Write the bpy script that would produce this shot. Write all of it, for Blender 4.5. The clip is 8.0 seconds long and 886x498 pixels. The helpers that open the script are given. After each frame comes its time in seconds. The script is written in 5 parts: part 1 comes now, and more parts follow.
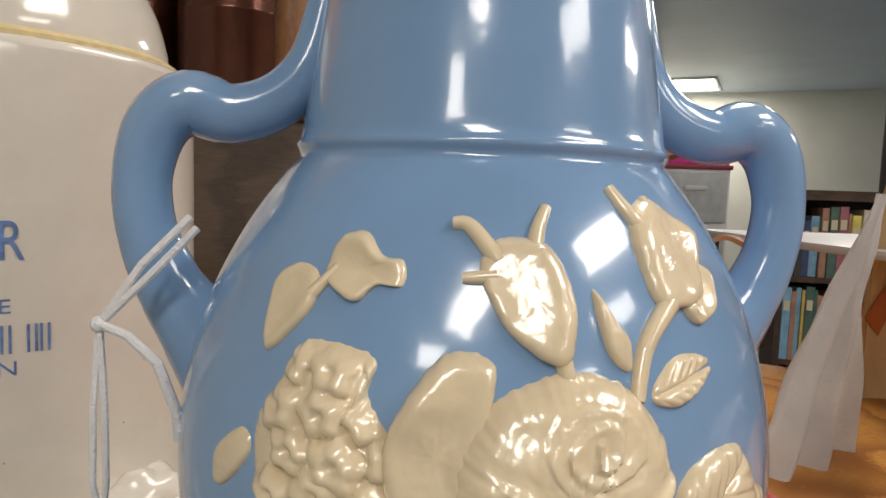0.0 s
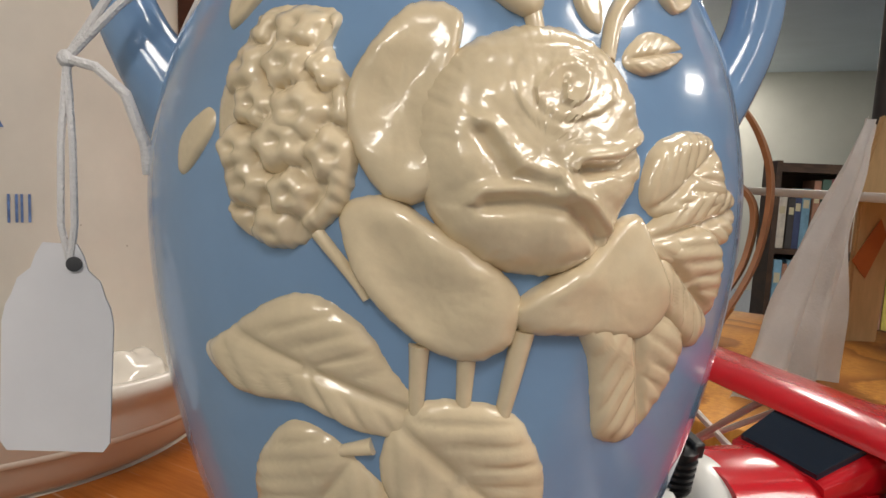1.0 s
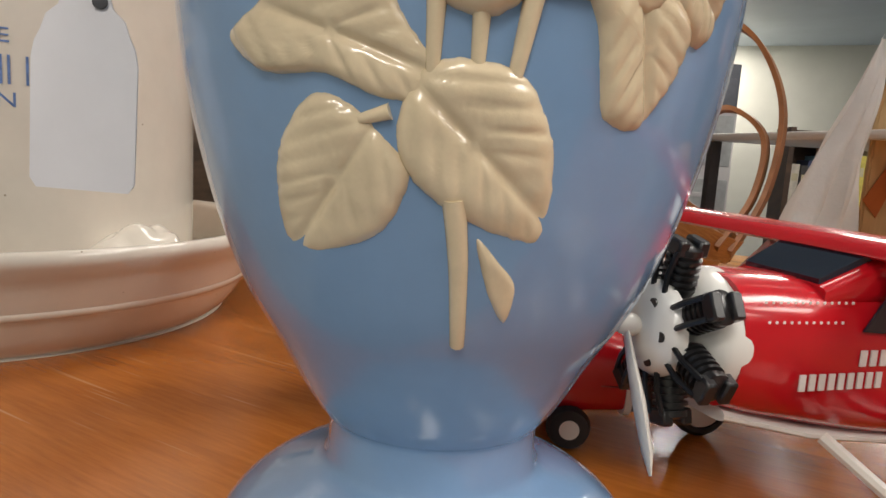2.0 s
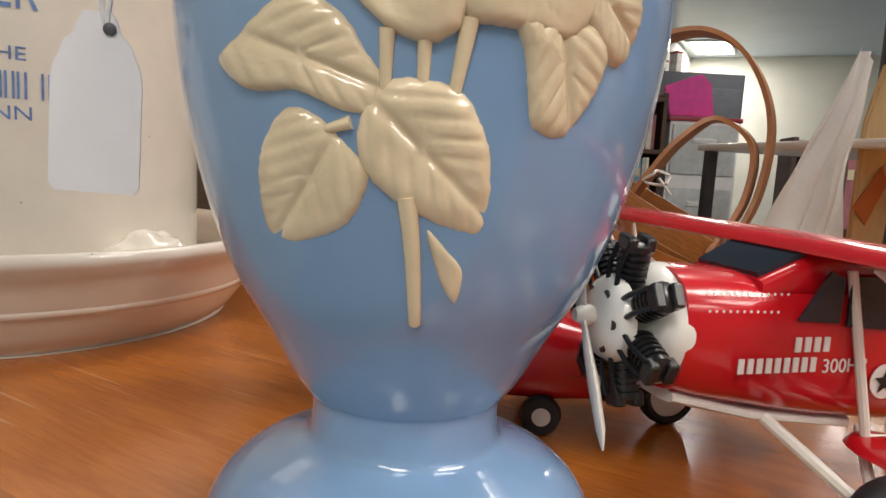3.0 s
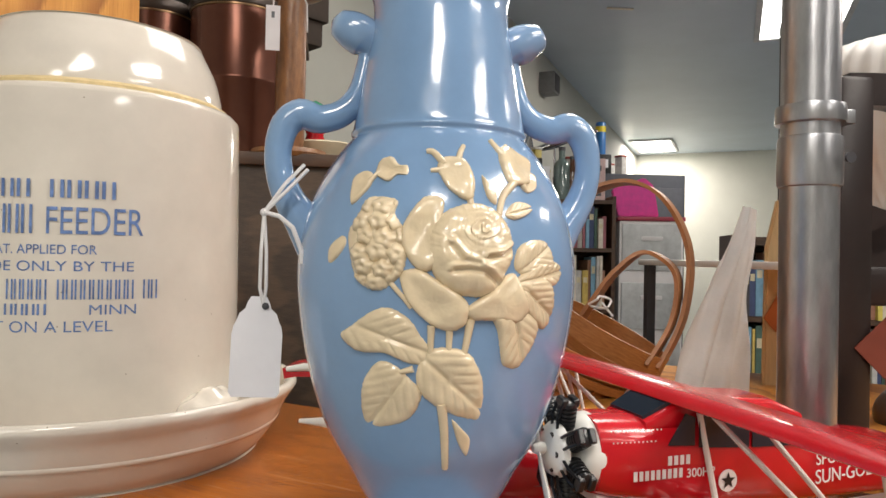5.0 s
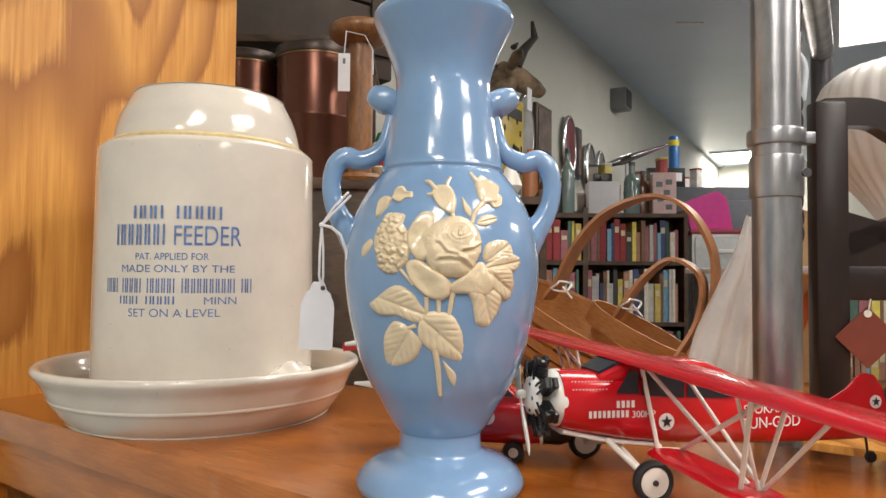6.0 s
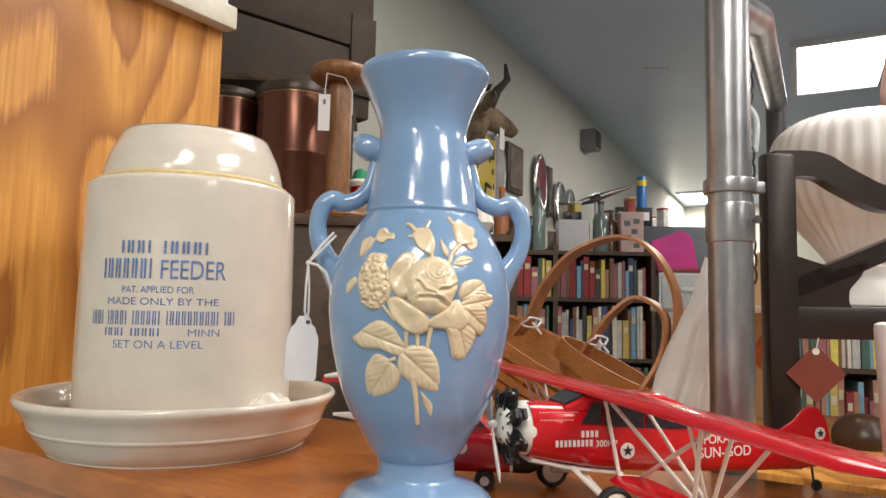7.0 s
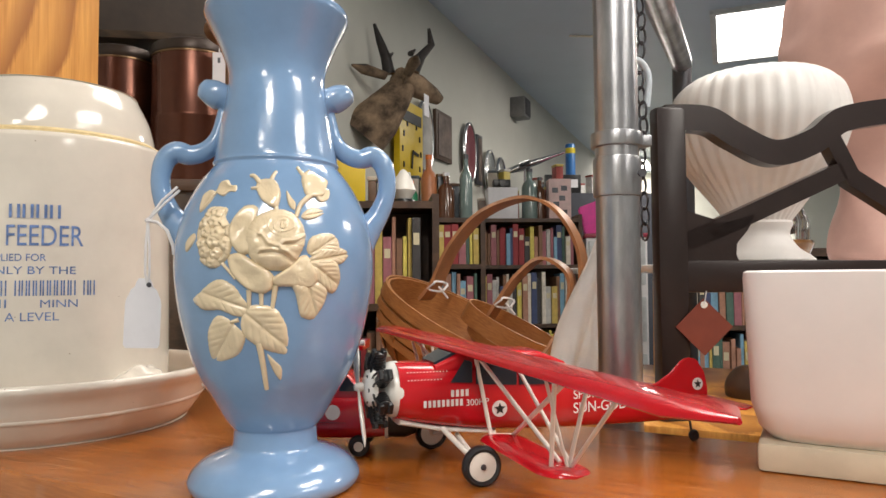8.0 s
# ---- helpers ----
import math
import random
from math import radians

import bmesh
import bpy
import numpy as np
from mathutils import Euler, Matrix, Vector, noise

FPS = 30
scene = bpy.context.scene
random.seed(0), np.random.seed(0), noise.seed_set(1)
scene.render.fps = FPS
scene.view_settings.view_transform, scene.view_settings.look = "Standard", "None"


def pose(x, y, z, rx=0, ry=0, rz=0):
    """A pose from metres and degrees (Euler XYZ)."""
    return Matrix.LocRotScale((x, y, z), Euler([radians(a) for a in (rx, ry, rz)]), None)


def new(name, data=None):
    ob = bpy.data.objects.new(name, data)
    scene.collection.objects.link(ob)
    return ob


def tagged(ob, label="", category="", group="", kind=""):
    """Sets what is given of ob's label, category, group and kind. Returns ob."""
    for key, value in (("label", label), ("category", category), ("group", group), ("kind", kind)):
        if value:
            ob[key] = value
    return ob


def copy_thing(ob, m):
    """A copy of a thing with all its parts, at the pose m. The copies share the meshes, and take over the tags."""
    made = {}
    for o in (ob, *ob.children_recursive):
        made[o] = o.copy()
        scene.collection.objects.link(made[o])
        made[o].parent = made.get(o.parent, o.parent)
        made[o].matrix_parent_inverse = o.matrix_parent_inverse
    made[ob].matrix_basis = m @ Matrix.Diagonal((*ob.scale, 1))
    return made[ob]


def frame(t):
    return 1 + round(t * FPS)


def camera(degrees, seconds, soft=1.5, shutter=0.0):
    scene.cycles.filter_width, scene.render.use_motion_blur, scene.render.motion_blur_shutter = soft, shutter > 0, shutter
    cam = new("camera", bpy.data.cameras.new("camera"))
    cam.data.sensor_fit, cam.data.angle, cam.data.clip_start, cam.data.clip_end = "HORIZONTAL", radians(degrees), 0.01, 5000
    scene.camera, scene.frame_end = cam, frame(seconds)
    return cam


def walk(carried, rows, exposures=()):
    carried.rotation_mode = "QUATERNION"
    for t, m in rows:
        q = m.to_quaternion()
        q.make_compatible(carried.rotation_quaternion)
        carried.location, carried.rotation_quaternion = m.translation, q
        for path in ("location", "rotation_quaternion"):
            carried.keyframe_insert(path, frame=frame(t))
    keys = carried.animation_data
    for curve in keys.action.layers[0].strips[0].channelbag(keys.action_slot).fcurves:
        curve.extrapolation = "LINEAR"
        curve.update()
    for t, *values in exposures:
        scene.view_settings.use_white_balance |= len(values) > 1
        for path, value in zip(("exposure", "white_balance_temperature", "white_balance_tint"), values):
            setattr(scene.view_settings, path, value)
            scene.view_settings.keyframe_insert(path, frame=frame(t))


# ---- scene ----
# ---- camera ----
cam = camera(66.3, 8.0, soft=1.5)
PATH = [
    (0.0, pose(-0.0241, -0.1414, 0.1848, 85.10, -2.19, -6.69)),
    (0.5, pose(-0.0196, -0.1440, 0.1580, 84.09, -2.73, -6.31)),
    (1.0, pose(-0.0190, -0.1450, 0.1407, 83.62, -2.73, -7.20)),
    (1.5, pose(-0.0180, -0.1460, 0.1138, 84.53, -2.93, -7.15)),
    (2.0, pose(-0.0188, -0.1545, 0.0974, 81.49, -3.47, -6.40)),
    (2.2, pose(-0.0162, -0.1584, 0.0928, 80.23, -3.66, -5.98)),
    (3.3, pose(-0.0113, -0.1954, 0.1017, 83.64, -3.16, -5.84)),
    (3.5, pose(-0.0160, -0.2182, 0.1066, 84.33, -3.21, -5.95)),
    (4.0, pose(-0.0445, -0.2766, 0.1230, 86.08, -2.42, -10.21)),
    (4.5, pose(-0.0433, -0.2838, 0.1368, 89.09, -1.64, -9.88)),
    (4.7, pose(-0.0447, -0.2863, 0.1424, 89.99, -1.25, -9.82)),
    (5.8, pose(-0.0220, -0.3680, 0.1340, 91.25, -0.80, -3.50)),
    (6.0, pose(-0.0151, -0.4142, 0.1308, 91.95, -0.49, -2.20)),
    (6.5, pose(-0.0240, -0.4439, 0.1308, 93.53, -0.90, -3.31)),
    (7.0, pose(-0.0209, -0.4444, 0.1319, 94.89, -1.16, -4.65)),
    (7.5, pose(0.0010, -0.4343, 0.1271, 93.91, -0.58, -7.14)),
    (8.0, pose(0.0309, -0.4254, 0.1230, 92.54, 0.36, -9.63)),
]
walk(cam, PATH, exposures=((0.0, -0.66), (1.0, -0.66), (1.5, -0.58), (2.0, -0.46), (3.5, -0.30), (4.5, -0.24), (6.0, -0.13), (8.0, -0.14)))
# ---- light ----
world = bpy.data.worlds.new("room_world")
scene.world = world
world.use_nodes = True
world.node_tree.nodes["Background"].inputs[0].default_value = (0.75, 0.8, 0.9, 1)
world.node_tree.nodes["Background"].inputs[1].default_value = 0.25
CEIL = 1.45      # ceiling, above the shelf top
FLOOR = -1.05
def lamp(x, y, sx, sy, power, turn=0):
    d = bpy.data.lights.new("panel_light", "AREA")
    d.shape, d.size, d.size_y, d.energy, d.color = "RECTANGLE", sx, sy, power, (1.0, 0.915, 0.83)
    o = new("panel_light", d)
    o.matrix_world = pose(x, y, CEIL - 0.03, 0, 0, turn)
    return o

# ---- materials ----
def mat(name, col, rough=0.5, metal=0.0, var=0.12, scale=30.0, bump=0.0, bscale=200.0, coat=0.0, stretch=(1, 1, 1), col2=None, emit=0.0, ior=1.5):
    m = bpy.data.materials.new(name)
    m.use_nodes = True
    nt = m.node_tree
    b = nt.nodes["Principled BSDF"]
    b.inputs["Roughness"].default_value = rough
    b.inputs["Metallic"].default_value = metal
    b.inputs["IOR"].default_value = ior
    b.inputs["Coat Weight"].default_value = coat
    b.inputs["Coat Roughness"].default_value = 0.05
    tc = nt.nodes.new("ShaderNodeTexCoord")
    mp = nt.nodes.new("ShaderNodeMapping")
    mp.inputs["Scale"].default_value = stretch
    nt.links.new(tc.outputs["Object"], mp.inputs["Vector"])
    n = nt.nodes.new("ShaderNodeTexNoise")
    n.inputs["Scale"].default_value = scale
    n.inputs["Detail"].default_value = 6.0
    n.inputs["Roughness"].default_value = 0.62
    nt.links.new(mp.outputs[0], n.inputs["Vector"])
    r = nt.nodes.new("ShaderNodeValToRGB")
    c2 = col2 or tuple(min(1.0, c * (1 + var)) for c in col)
    c1 = col if col2 else tuple(c * (1 - var) for c in col)
    r.color_ramp.elements[0].position, r.color_ramp.elements[1].position = 0.32, 0.68
    r.color_ramp.elements[0].color = (*c1, 1)
    r.color_ramp.elements[1].color = (*c2, 1)
    nt.links.new(n.outputs["Fac"], r.inputs["Fac"])
    nt.links.new(r.outputs["Color"], b.inputs["Base Color"])
    if bump:
        n2 = nt.nodes.new("ShaderNodeTexNoise")
        n2.inputs["Scale"].default_value = bscale
        n2.inputs["Detail"].default_value = 4.0
        nt.links.new(mp.outputs[0], n2.inputs["Vector"])
        bp = nt.nodes.new("ShaderNodeBump")
        bp.inputs["Strength"].default_value = bump
        bp.inputs["Distance"].default_value = 0.002
        nt.links.new(n2.outputs["Fac"], bp.inputs["Height"])
        nt.links.new(bp.outputs["Normal"], b.inputs["Normal"])
        nt.links.new(bp.outputs["Normal"], b.inputs["Coat Normal"])
    if emit:
        b.inputs["Emission Color"].default_value = (*col, 1)
        b.inputs["Emission Strength"].default_value = emit
    return m

def wood(name, dark, light, scale=3.0, stretch=(1, 1, 0.08), rough=0.4, coat=0.0, bump=0.15, figure=0.55, low=0.25, high=0.8):
    m = mat(name, dark, rough, scale=scale * 14, stretch=stretch, col2=light, bump=bump, bscale=scale * 60, coat=coat)
    nt = m.node_tree
    w = nt.nodes.new("ShaderNodeTexWave")
    w.inputs["Scale"].default_value = scale
    w.inputs["Distortion"].default_value = 9.0
    w.inputs["Detail"].default_value = 3.0
    w.inputs["Detail Scale"].default_value = 1.2
    mp = [n for n in nt.nodes if n.type == "MAPPING"][0]
    nt.links.new(mp.outputs[0], w.inputs["Vector"])
    ramp = [n for n in nt.nodes if n.type == "VALTORGB"][0]
    r2 = nt.nodes.new("ShaderNodeValToRGB")
    r2.color_ramp.elements[0].position, r2.color_ramp.elements[1].position = low, high
    r2.color_ramp.elements[0].color, r2.color_ramp.elements[1].color = (*dark, 1), (*light, 1)
    nt.links.new(w.outputs["Fac"], r2.inputs["Fac"])
    mx = nt.nodes.new("ShaderNodeMixRGB")
    mx.inputs[0].default_value = figure
    nt.links.new(ramp.outputs[0], mx.inputs[1])
    nt.links.new(r2.outputs[0], mx.inputs[2])
    nt.links.new(mx.outputs[0], nt.nodes["Principled BSDF"].inputs["Base Color"])
    return m

def glassy(name, col, rough=0.02):
    m = bpy.data.materials.new(name)
    m.use_nodes = True
    b = m.node_tree.nodes["Principled BSDF"]
    b.inputs["Base Color"].default_value = (*col, 1)
    b.inputs["Transmission Weight"].default_value = 1.0
    b.inputs["Roughness"].default_value = rough
    return m

# ---- mesh helpers ----
def mesh_of(name, bm, material, smooth=True, angle=40):
    me = bpy.data.meshes.new(name)
    bmesh.ops.recalc_face_normals(bm, faces=bm.faces)
    bm.to_mesh(me)
    bm.free()
    for p in me.polygons:
        p.use_smooth = smooth
    if smooth:
        me.set_sharp_from_angle(angle=radians(angle))
    if material:
        me.materials.append(material)
    return me

def part(name, bm, material, parent=None, label="", smooth=True, angle=40):
    o = new(name, mesh_of(name, bm, material, smooth, angle))
    if parent:
        o.parent = parent
    if label:
        tagged(o, label)
    return o

def empty(name, m, label, category, group="", kind=""):
    o = new(name)
    o.matrix_world = m
    return tagged(o, label, category, group, kind)

def box(x0, x1, y0, y1, z0, z1, bev=0.0, seg=2, bm=None, m=None):
    own = bmesh.new()
    bmesh.ops.create_cube(own, size=1)
    for v in own.verts:
        v.co = Vector(((x0 + x1) / 2 + v.co.x * (x1 - x0), (y0 + y1) / 2 + v.co.y * (y1 - y0), (z0 + z1) / 2 + v.co.z * (z1 - z0)))
    if bev:
        bmesh.ops.bevel(own, geom=own.edges[:], offset=bev, segments=seg, affect="EDGES", profile=0.6)
    return merge(own, bm, m)

def merge(own, bm, m=None):
    if m is not None:
        bmesh.ops.transform(own, matrix=m, verts=own.verts)
    if bm is None:
        return own
    me = bpy.data.meshes.new("tmp")
    own.to_mesh(me)
    own.free()
    bm.from_mesh(me)
    bpy.data.meshes.remove(me)
    return bm

def lathe(profile, n=64, bm=None, m=None, flute=0, depth=0.0, caps=True):
    """Turn a profile of (radius, height) round z; flute: ribs round it."""
    own = bmesh.new()
    rings = []
    for r, z in profile:
        ring = []
        for i in range(n):
            a = 2 * math.pi * i / n
            k = r * (1 + depth * math.cos(flute * a)) if flute else r
            ring.append(own.verts.new((k * math.cos(a), k * math.sin(a), z)))
        rings.append(ring)
    for a, b in zip(rings, rings[1:]):
        for i in range(n):
            own.faces.new((a[i], a[(i + 1) % n], b[(i + 1) % n], b[i]))
    for ring in (rings[0], rings[-1]):
        if caps:
            own.faces.new(ring)
    return merge(own, bm, m)

def smooth_profile(pts, k=6):
    """Catmull-Rom through the points."""
    out = []
    p = [Vector(q) for q in pts]
    for i in range(len(p) - 1):
        a, b, c, d = p[max(i - 1, 0)], p[i], p[i + 1], p[min(i + 2, len(p) - 1)]
        for j in range(k):
            t = j / k
            out.append(0.5 * (2 * b + (c - a) * t + (2 * a - 5 * b + 4 * c - d) * t * t + (3 * b - a - 3 * c + d) * t ** 3))
    out.append(p[-1])
    return out

def tube(pts, radius, n=10, bm=None, m=None, flat=1.0, caps=True, side=None):
    """A tube along points; radius a number or one per point; flat squeezes it along 'side' of its frame."""
    own = bmesh.new()
    p = [Vector(q) for q in pts]
    rr = radius if isinstance(radius, (list, tuple)) else [radius] * len(p)
    ref = Vector(side) if side else None
    rings = []
    for i, q in enumerate(p):
        t = (p[min(i + 1, len(p) - 1)] - p[max(i - 1, 0)]).normalized()
        if side:
            u = (Vector(side) - t * Vector(side).dot(t)).normalized()
        else:
            if ref is None:
                ref = Vector((0, 0, 1)) if abs(t.z) < 0.9 else Vector((1, 0, 0))
            u = (ref - t * ref.dot(t)).normalized()
            ref = u
        v = t.cross(u)
        rings.append([own.verts.new(q + rr[i] * (flat * math.cos(a) * u + math.sin(a) * v)) for a in (2 * math.pi * k / n for k in range(n))])
    for a, b in zip(rings, rings[1:]):
        for k in range(n):
            own.faces.new((a[k], a[(k + 1) % n], b[(k + 1) % n], b[k]))
    if caps:
        own.faces.new(rings[0])
        own.faces.new(rings[-1][::-1])
    return merge(own, bm, m)

def strap(pts, width, thick, side, bm=None):
    """A flat band along points, 'side' its width direction."""
    own = bmesh.new()
    p = [Vector(q) for q in pts]
    s = Vector(side).normalized()
    rings = []
    for i, q in enumerate(p):
        t = (p[min(i + 1, len(p) - 1)] - p[max(i - 1, 0)]).normalized()
        w = (s - t * s.dot(t)).normalized()
        nrm = t.cross(w)
        rings.append([own.verts.new(q + a * w * width / 2 + b * nrm * thick / 2) for a, b in ((-1, -1), (1, -1), (1, 1), (-1, 1))])
    for a, b in zip(rings, rings[1:]):
        for k in range(4):
            own.faces.new((a[k], a[(k + 1) % 4], b[(k + 1) % 4], b[k]))
    own.faces.new(rings[0])
    own.faces.new(rings[-1][::-1])
    return merge(own, bm)

def slab(outline, depth, bm=None, m=None, bev=0.0):
    """An outline in x, z pushed back along y by depth."""
    own = bmesh.new()
    f = own.faces.new([own.verts.new((x, 0, z)) for x, z in outline])
    g = bmesh.ops.extrude_face_region(own, geom=[f])
    bmesh.ops.translate(own, vec=(0, depth, 0), verts=[v for v in g["geom"] if isinstance(v, bmesh.types.BMVert)])
    if bev:
        bmesh.ops.bevel(own, geom=own.edges[:], offset=bev, segments=2, affect="EDGES")
    return merge(own, bm, m)

def lettering(name, text, size, m, material, parent, thick=0.0002, align="CENTER", xscale=1.0):
    cu = bpy.data.curves.new(name, "FONT")
    cu.body, cu.size, cu.extrude, cu.align_x = text, size, thick, align
    tmp = bpy.data.objects.new(name, cu)
    scene.collection.objects.link(tmp)
    dg = bpy.context.evaluated_depsgraph_get()
    me = bpy.data.meshes.new_from_object(tmp.evaluated_get(dg))
    bpy.data.objects.remove(tmp)
    for v in me.vertices:
        v.co.x *= xscale
    me.materials.clear()
    me.materials.append(material)
    o = new(name, me)
    o.parent = parent
    o.matrix_parent_inverse = Matrix()
    o.matrix_basis = m
    return o


# ---- materials of the place ----
OAK = wood("oak_veneer", (0.54, 0.215, 0.034), (0.76, 0.37, 0.078), 6.0, (2.6, 2.6, 0.10), 0.48, 0.05, figure=0.15)
def cathedral(m, dark, strength):
    """Flame-like growth rings: the contour lines of a stretched, soft noise."""
    nt = m.node_tree
    tc = [n for n in nt.nodes if n.type == "TEX_COORD"][0]
    mp = nt.nodes.new("ShaderNodeMapping")
    mp.inputs["Scale"].default_value = (5.5, 5.5, 2.3)
    nt.links.new(tc.outputs["Object"], mp.inputs["Vector"])
    n = nt.nodes.new("ShaderNodeTexNoise")
    n.inputs["Scale"].default_value, n.inputs["Detail"].default_value, n.inputs["Roughness"].default_value = 1.0, 2.0, 0.35
    nt.links.new(mp.outputs[0], n.inputs["Vector"])
    fine = [k for k in nt.nodes if k.type == "TEX_NOISE"][0]
    add = nt.nodes.new("ShaderNodeMath")
    add.operation = "MULTIPLY_ADD"
    nt.links.new(fine.outputs["Fac"], add.inputs[0])
    add.inputs[1].default_value = 0.035
    nt.links.new(n.outputs["Fac"], add.inputs[2])
    ring = nt.nodes.new("ShaderNodeMath")
    ring.operation = "MULTIPLY"
    ring.inputs[1].default_value = 7.0
    nt.links.new(add.outputs[0], ring.inputs[0])
    fr_ = nt.nodes.new("ShaderNodeMath")
    fr_.operation = "FRACT"
    nt.links.new(ring.outputs[0], fr_.inputs[0])
    r = nt.nodes.new("ShaderNodeValToRGB")
    r.color_ramp.elements[0].position, r.color_ramp.elements[0].color = 0.40, (0, 0, 0, 1)
    r.color_ramp.elements[1].position, r.color_ramp.elements[1].color = 0.90, (strength, strength, strength, 1)
    e = r.color_ramp.elements.new(1.0)
    e.color = (0.1, 0.1, 0.1, 1)
    nt.links.new(fr_.outputs[0], r.inputs["Fac"])
    b = nt.nodes["Principled BSDF"]
    src = b.inputs["Base Color"].links[0].from_socket
    mx = nt.nodes.new("ShaderNodeMixRGB")
    nt.links.new(r.outputs[0], mx.inputs[0])
    nt.links.new(src, mx.inputs[1])
    mx.inputs[2].default_value = (*dark, 1)
    nt.links.new(mx.outputs[0], b.inputs["Base Color"])
cathedral(OAK, (0.30, 0.092, 0.012), 0.85)
SHELFWOOD = wood("orange_stained_wood", (0.36, 0.102, 0.013), (0.53, 0.168, 0.024), 5.0, (0.7, 9, 9), 0.22, 0.5, 0.10, figure=0.35)
def scratched(m, pale, strength):
    """Short pale scuffs and hairline scratches running both ways."""
    nt = m.node_tree
    tc = [n for n in nt.nodes if n.type == "TEX_COORD"][0]
    b = nt.nodes["Principled BSDF"]
    for turn, sc in ((25, (14, 420, 1)), (-48, (10, 360, 1))):
        mp = nt.nodes.new("ShaderNodeMapping")
        mp.inputs["Scale"].default_value = sc
        mp.inputs["Rotation"].default_value = (0, 0, radians(turn))
        nt.links.new(tc.outputs["Object"], mp.inputs["Vector"])
        n = nt.nodes.new("ShaderNodeTexNoise")
        n.inputs["Scale"].default_value, n.inputs["Detail"].default_value = 1.0, 1.0
        nt.links.new(mp.outputs[0], n.inputs["Vector"])
        r = nt.nodes.new("ShaderNodeMapRange")
        r.inputs["From Min"].default_value, r.inputs["From Max"].default_value = 0.70, 0.76
        r.inputs["To Max"].default_value = strength
        nt.links.new(n.outputs["Fac"], r.inputs["Value"])
        src = b.inputs["Base Color"].links[0].from_socket
        mx = nt.nodes.new("ShaderNodeMixRGB")
        nt.links.new(r.outputs[0], mx.inputs[0])
        nt.links.new(src, mx.inputs[1])
        mx.inputs[2].default_value = (*pale, 1)
        nt.links.new(mx.outputs[0], b.inputs["Base Color"])
scratched(SHELFWOOD, (0.62, 0.34, 0.16), 0.55)
DARKWOOD = wood("dark_crate_wood", (0.035, 0.022, 0.014), (0.10, 0.062, 0.035), 4.0, (1, 1, 4), 0.55, 0.0, 0.3)
BLUE = mat("blue_glaze", (0.198, 0.330, 0.535), 0.17, var=0.10, scale=14, bump=0.16, bscale=38, coat=0.6)
def thin_glaze(m, pale, low, high):
    """The glaze runs thin and pale over sharp edges."""
    nt = m.node_tree
    g = nt.nodes.new("ShaderNodeNewGeometry")
    r = nt.nodes.new("ShaderNodeMapRange")
    r.inputs["From Min"].default_value, r.inputs["From Max"].default_value = low, high
    nt.links.new(g.outputs["Pointiness"], r.inputs["Value"])
    b = nt.nodes["Principled BSDF"]
    src = b.inputs["Base Color"].links[0].from_socket
    mx = nt.nodes.new("ShaderNodeMixRGB")
    nt.links.new(r.outputs[0], mx.inputs[0])
    nt.links.new(src, mx.inputs[1])
    mx.inputs[2].default_value = (*pale, 1)
    nt.links.new(mx.outputs[0], b.inputs["Base Color"])
thin_glaze(BLUE, (0.50, 0.60, 0.70), 0.53, 0.62)
CREAM = mat("cream_glaze_relief", (0.71, 0.585, 0.395), 0.24, var=0.09, scale=90, bump=0.05, bscale=420, coat=0.7)
STONE = mat("white_stoneware_glaze", (0.68, 0.625, 0.545), 0.14, var=0.05, scale=25, bump=0.03, bscale=90, coat=0.4)
def speckled(m, dark, size, limit):
    """Small iron specks under the glaze."""
    nt = m.node_tree
    tc = [n for n in nt.nodes if n.type == "TEX_COORD"][0]
    v = nt.nodes.new("ShaderNodeTexVoronoi")
    v.inputs["Scale"].default_value = size
    nt.links.new(tc.outputs["Object"], v.inputs["Vector"])
    r = nt.nodes.new("ShaderNodeMapRange")
    r.inputs["From Min"].default_value, r.inputs["From Max"].default_value = limit, limit * 0.6
    nt.links.new(v.outputs["Distance"], r.inputs["Value"])
    b = nt.nodes["Principled BSDF"]
    src = b.inputs["Base Color"].links[0].from_socket
    mx = nt.nodes.new("ShaderNodeMixRGB")
    nt.links.new(r.outputs[0], mx.inputs[0])
    nt.links.new(src, mx.inputs[1])
    mx.inputs[2].default_value = (*dark, 1)
    nt.links.new(mx.outputs[0], b.inputs["Base Color"])
speckled(STONE, (0.30, 0.24, 0.17), 62.0, 0.035)
STONERIM = mat("bare_yellow_stoneware", (0.66, 0.52, 0.27), 0.5, var=0.15, scale=120)
INK = mat("faded_blue_ink", (0.12, 0.20, 0.42), 0.5, var=0.35, scale=180)
WHITEP = mat("white_plastic", (0.78, 0.75, 0.69), 0.35, var=0.05)
CARD = mat("white_tag_card", (0.74, 0.73, 0.76), 0.75, var=0.04, bump=0.05)
RED = mat("red_gloss_paint", (0.50, 0.007, 0.014), 0.22, var=0.08, coat=0.4)
BLACK = mat("black_plastic", (0.012, 0.012, 0.013), 0.28, var=0.2)
RUBBER = mat("black_rubber", (0.02, 0.02, 0.022), 0.6)
SMOKE = mat("dark_window_plastic", (0.012, 0.018, 0.03), 0.12)
GALV = mat("galvanised_pipe", (0.42, 0.425, 0.445), 0.30, 0.88, var=0.35, scale=28, bump=0.1, bscale=160, stretch=(1, 1, 0.3))
DARKMETAL = mat("dark_steel", (0.09, 0.09, 0.10), 0.4, 0.7)
COPPER = mat("brown_copper_tin", (0.15, 0.055, 0.034), 0.26, 0.6, var=0.2, scale=12)
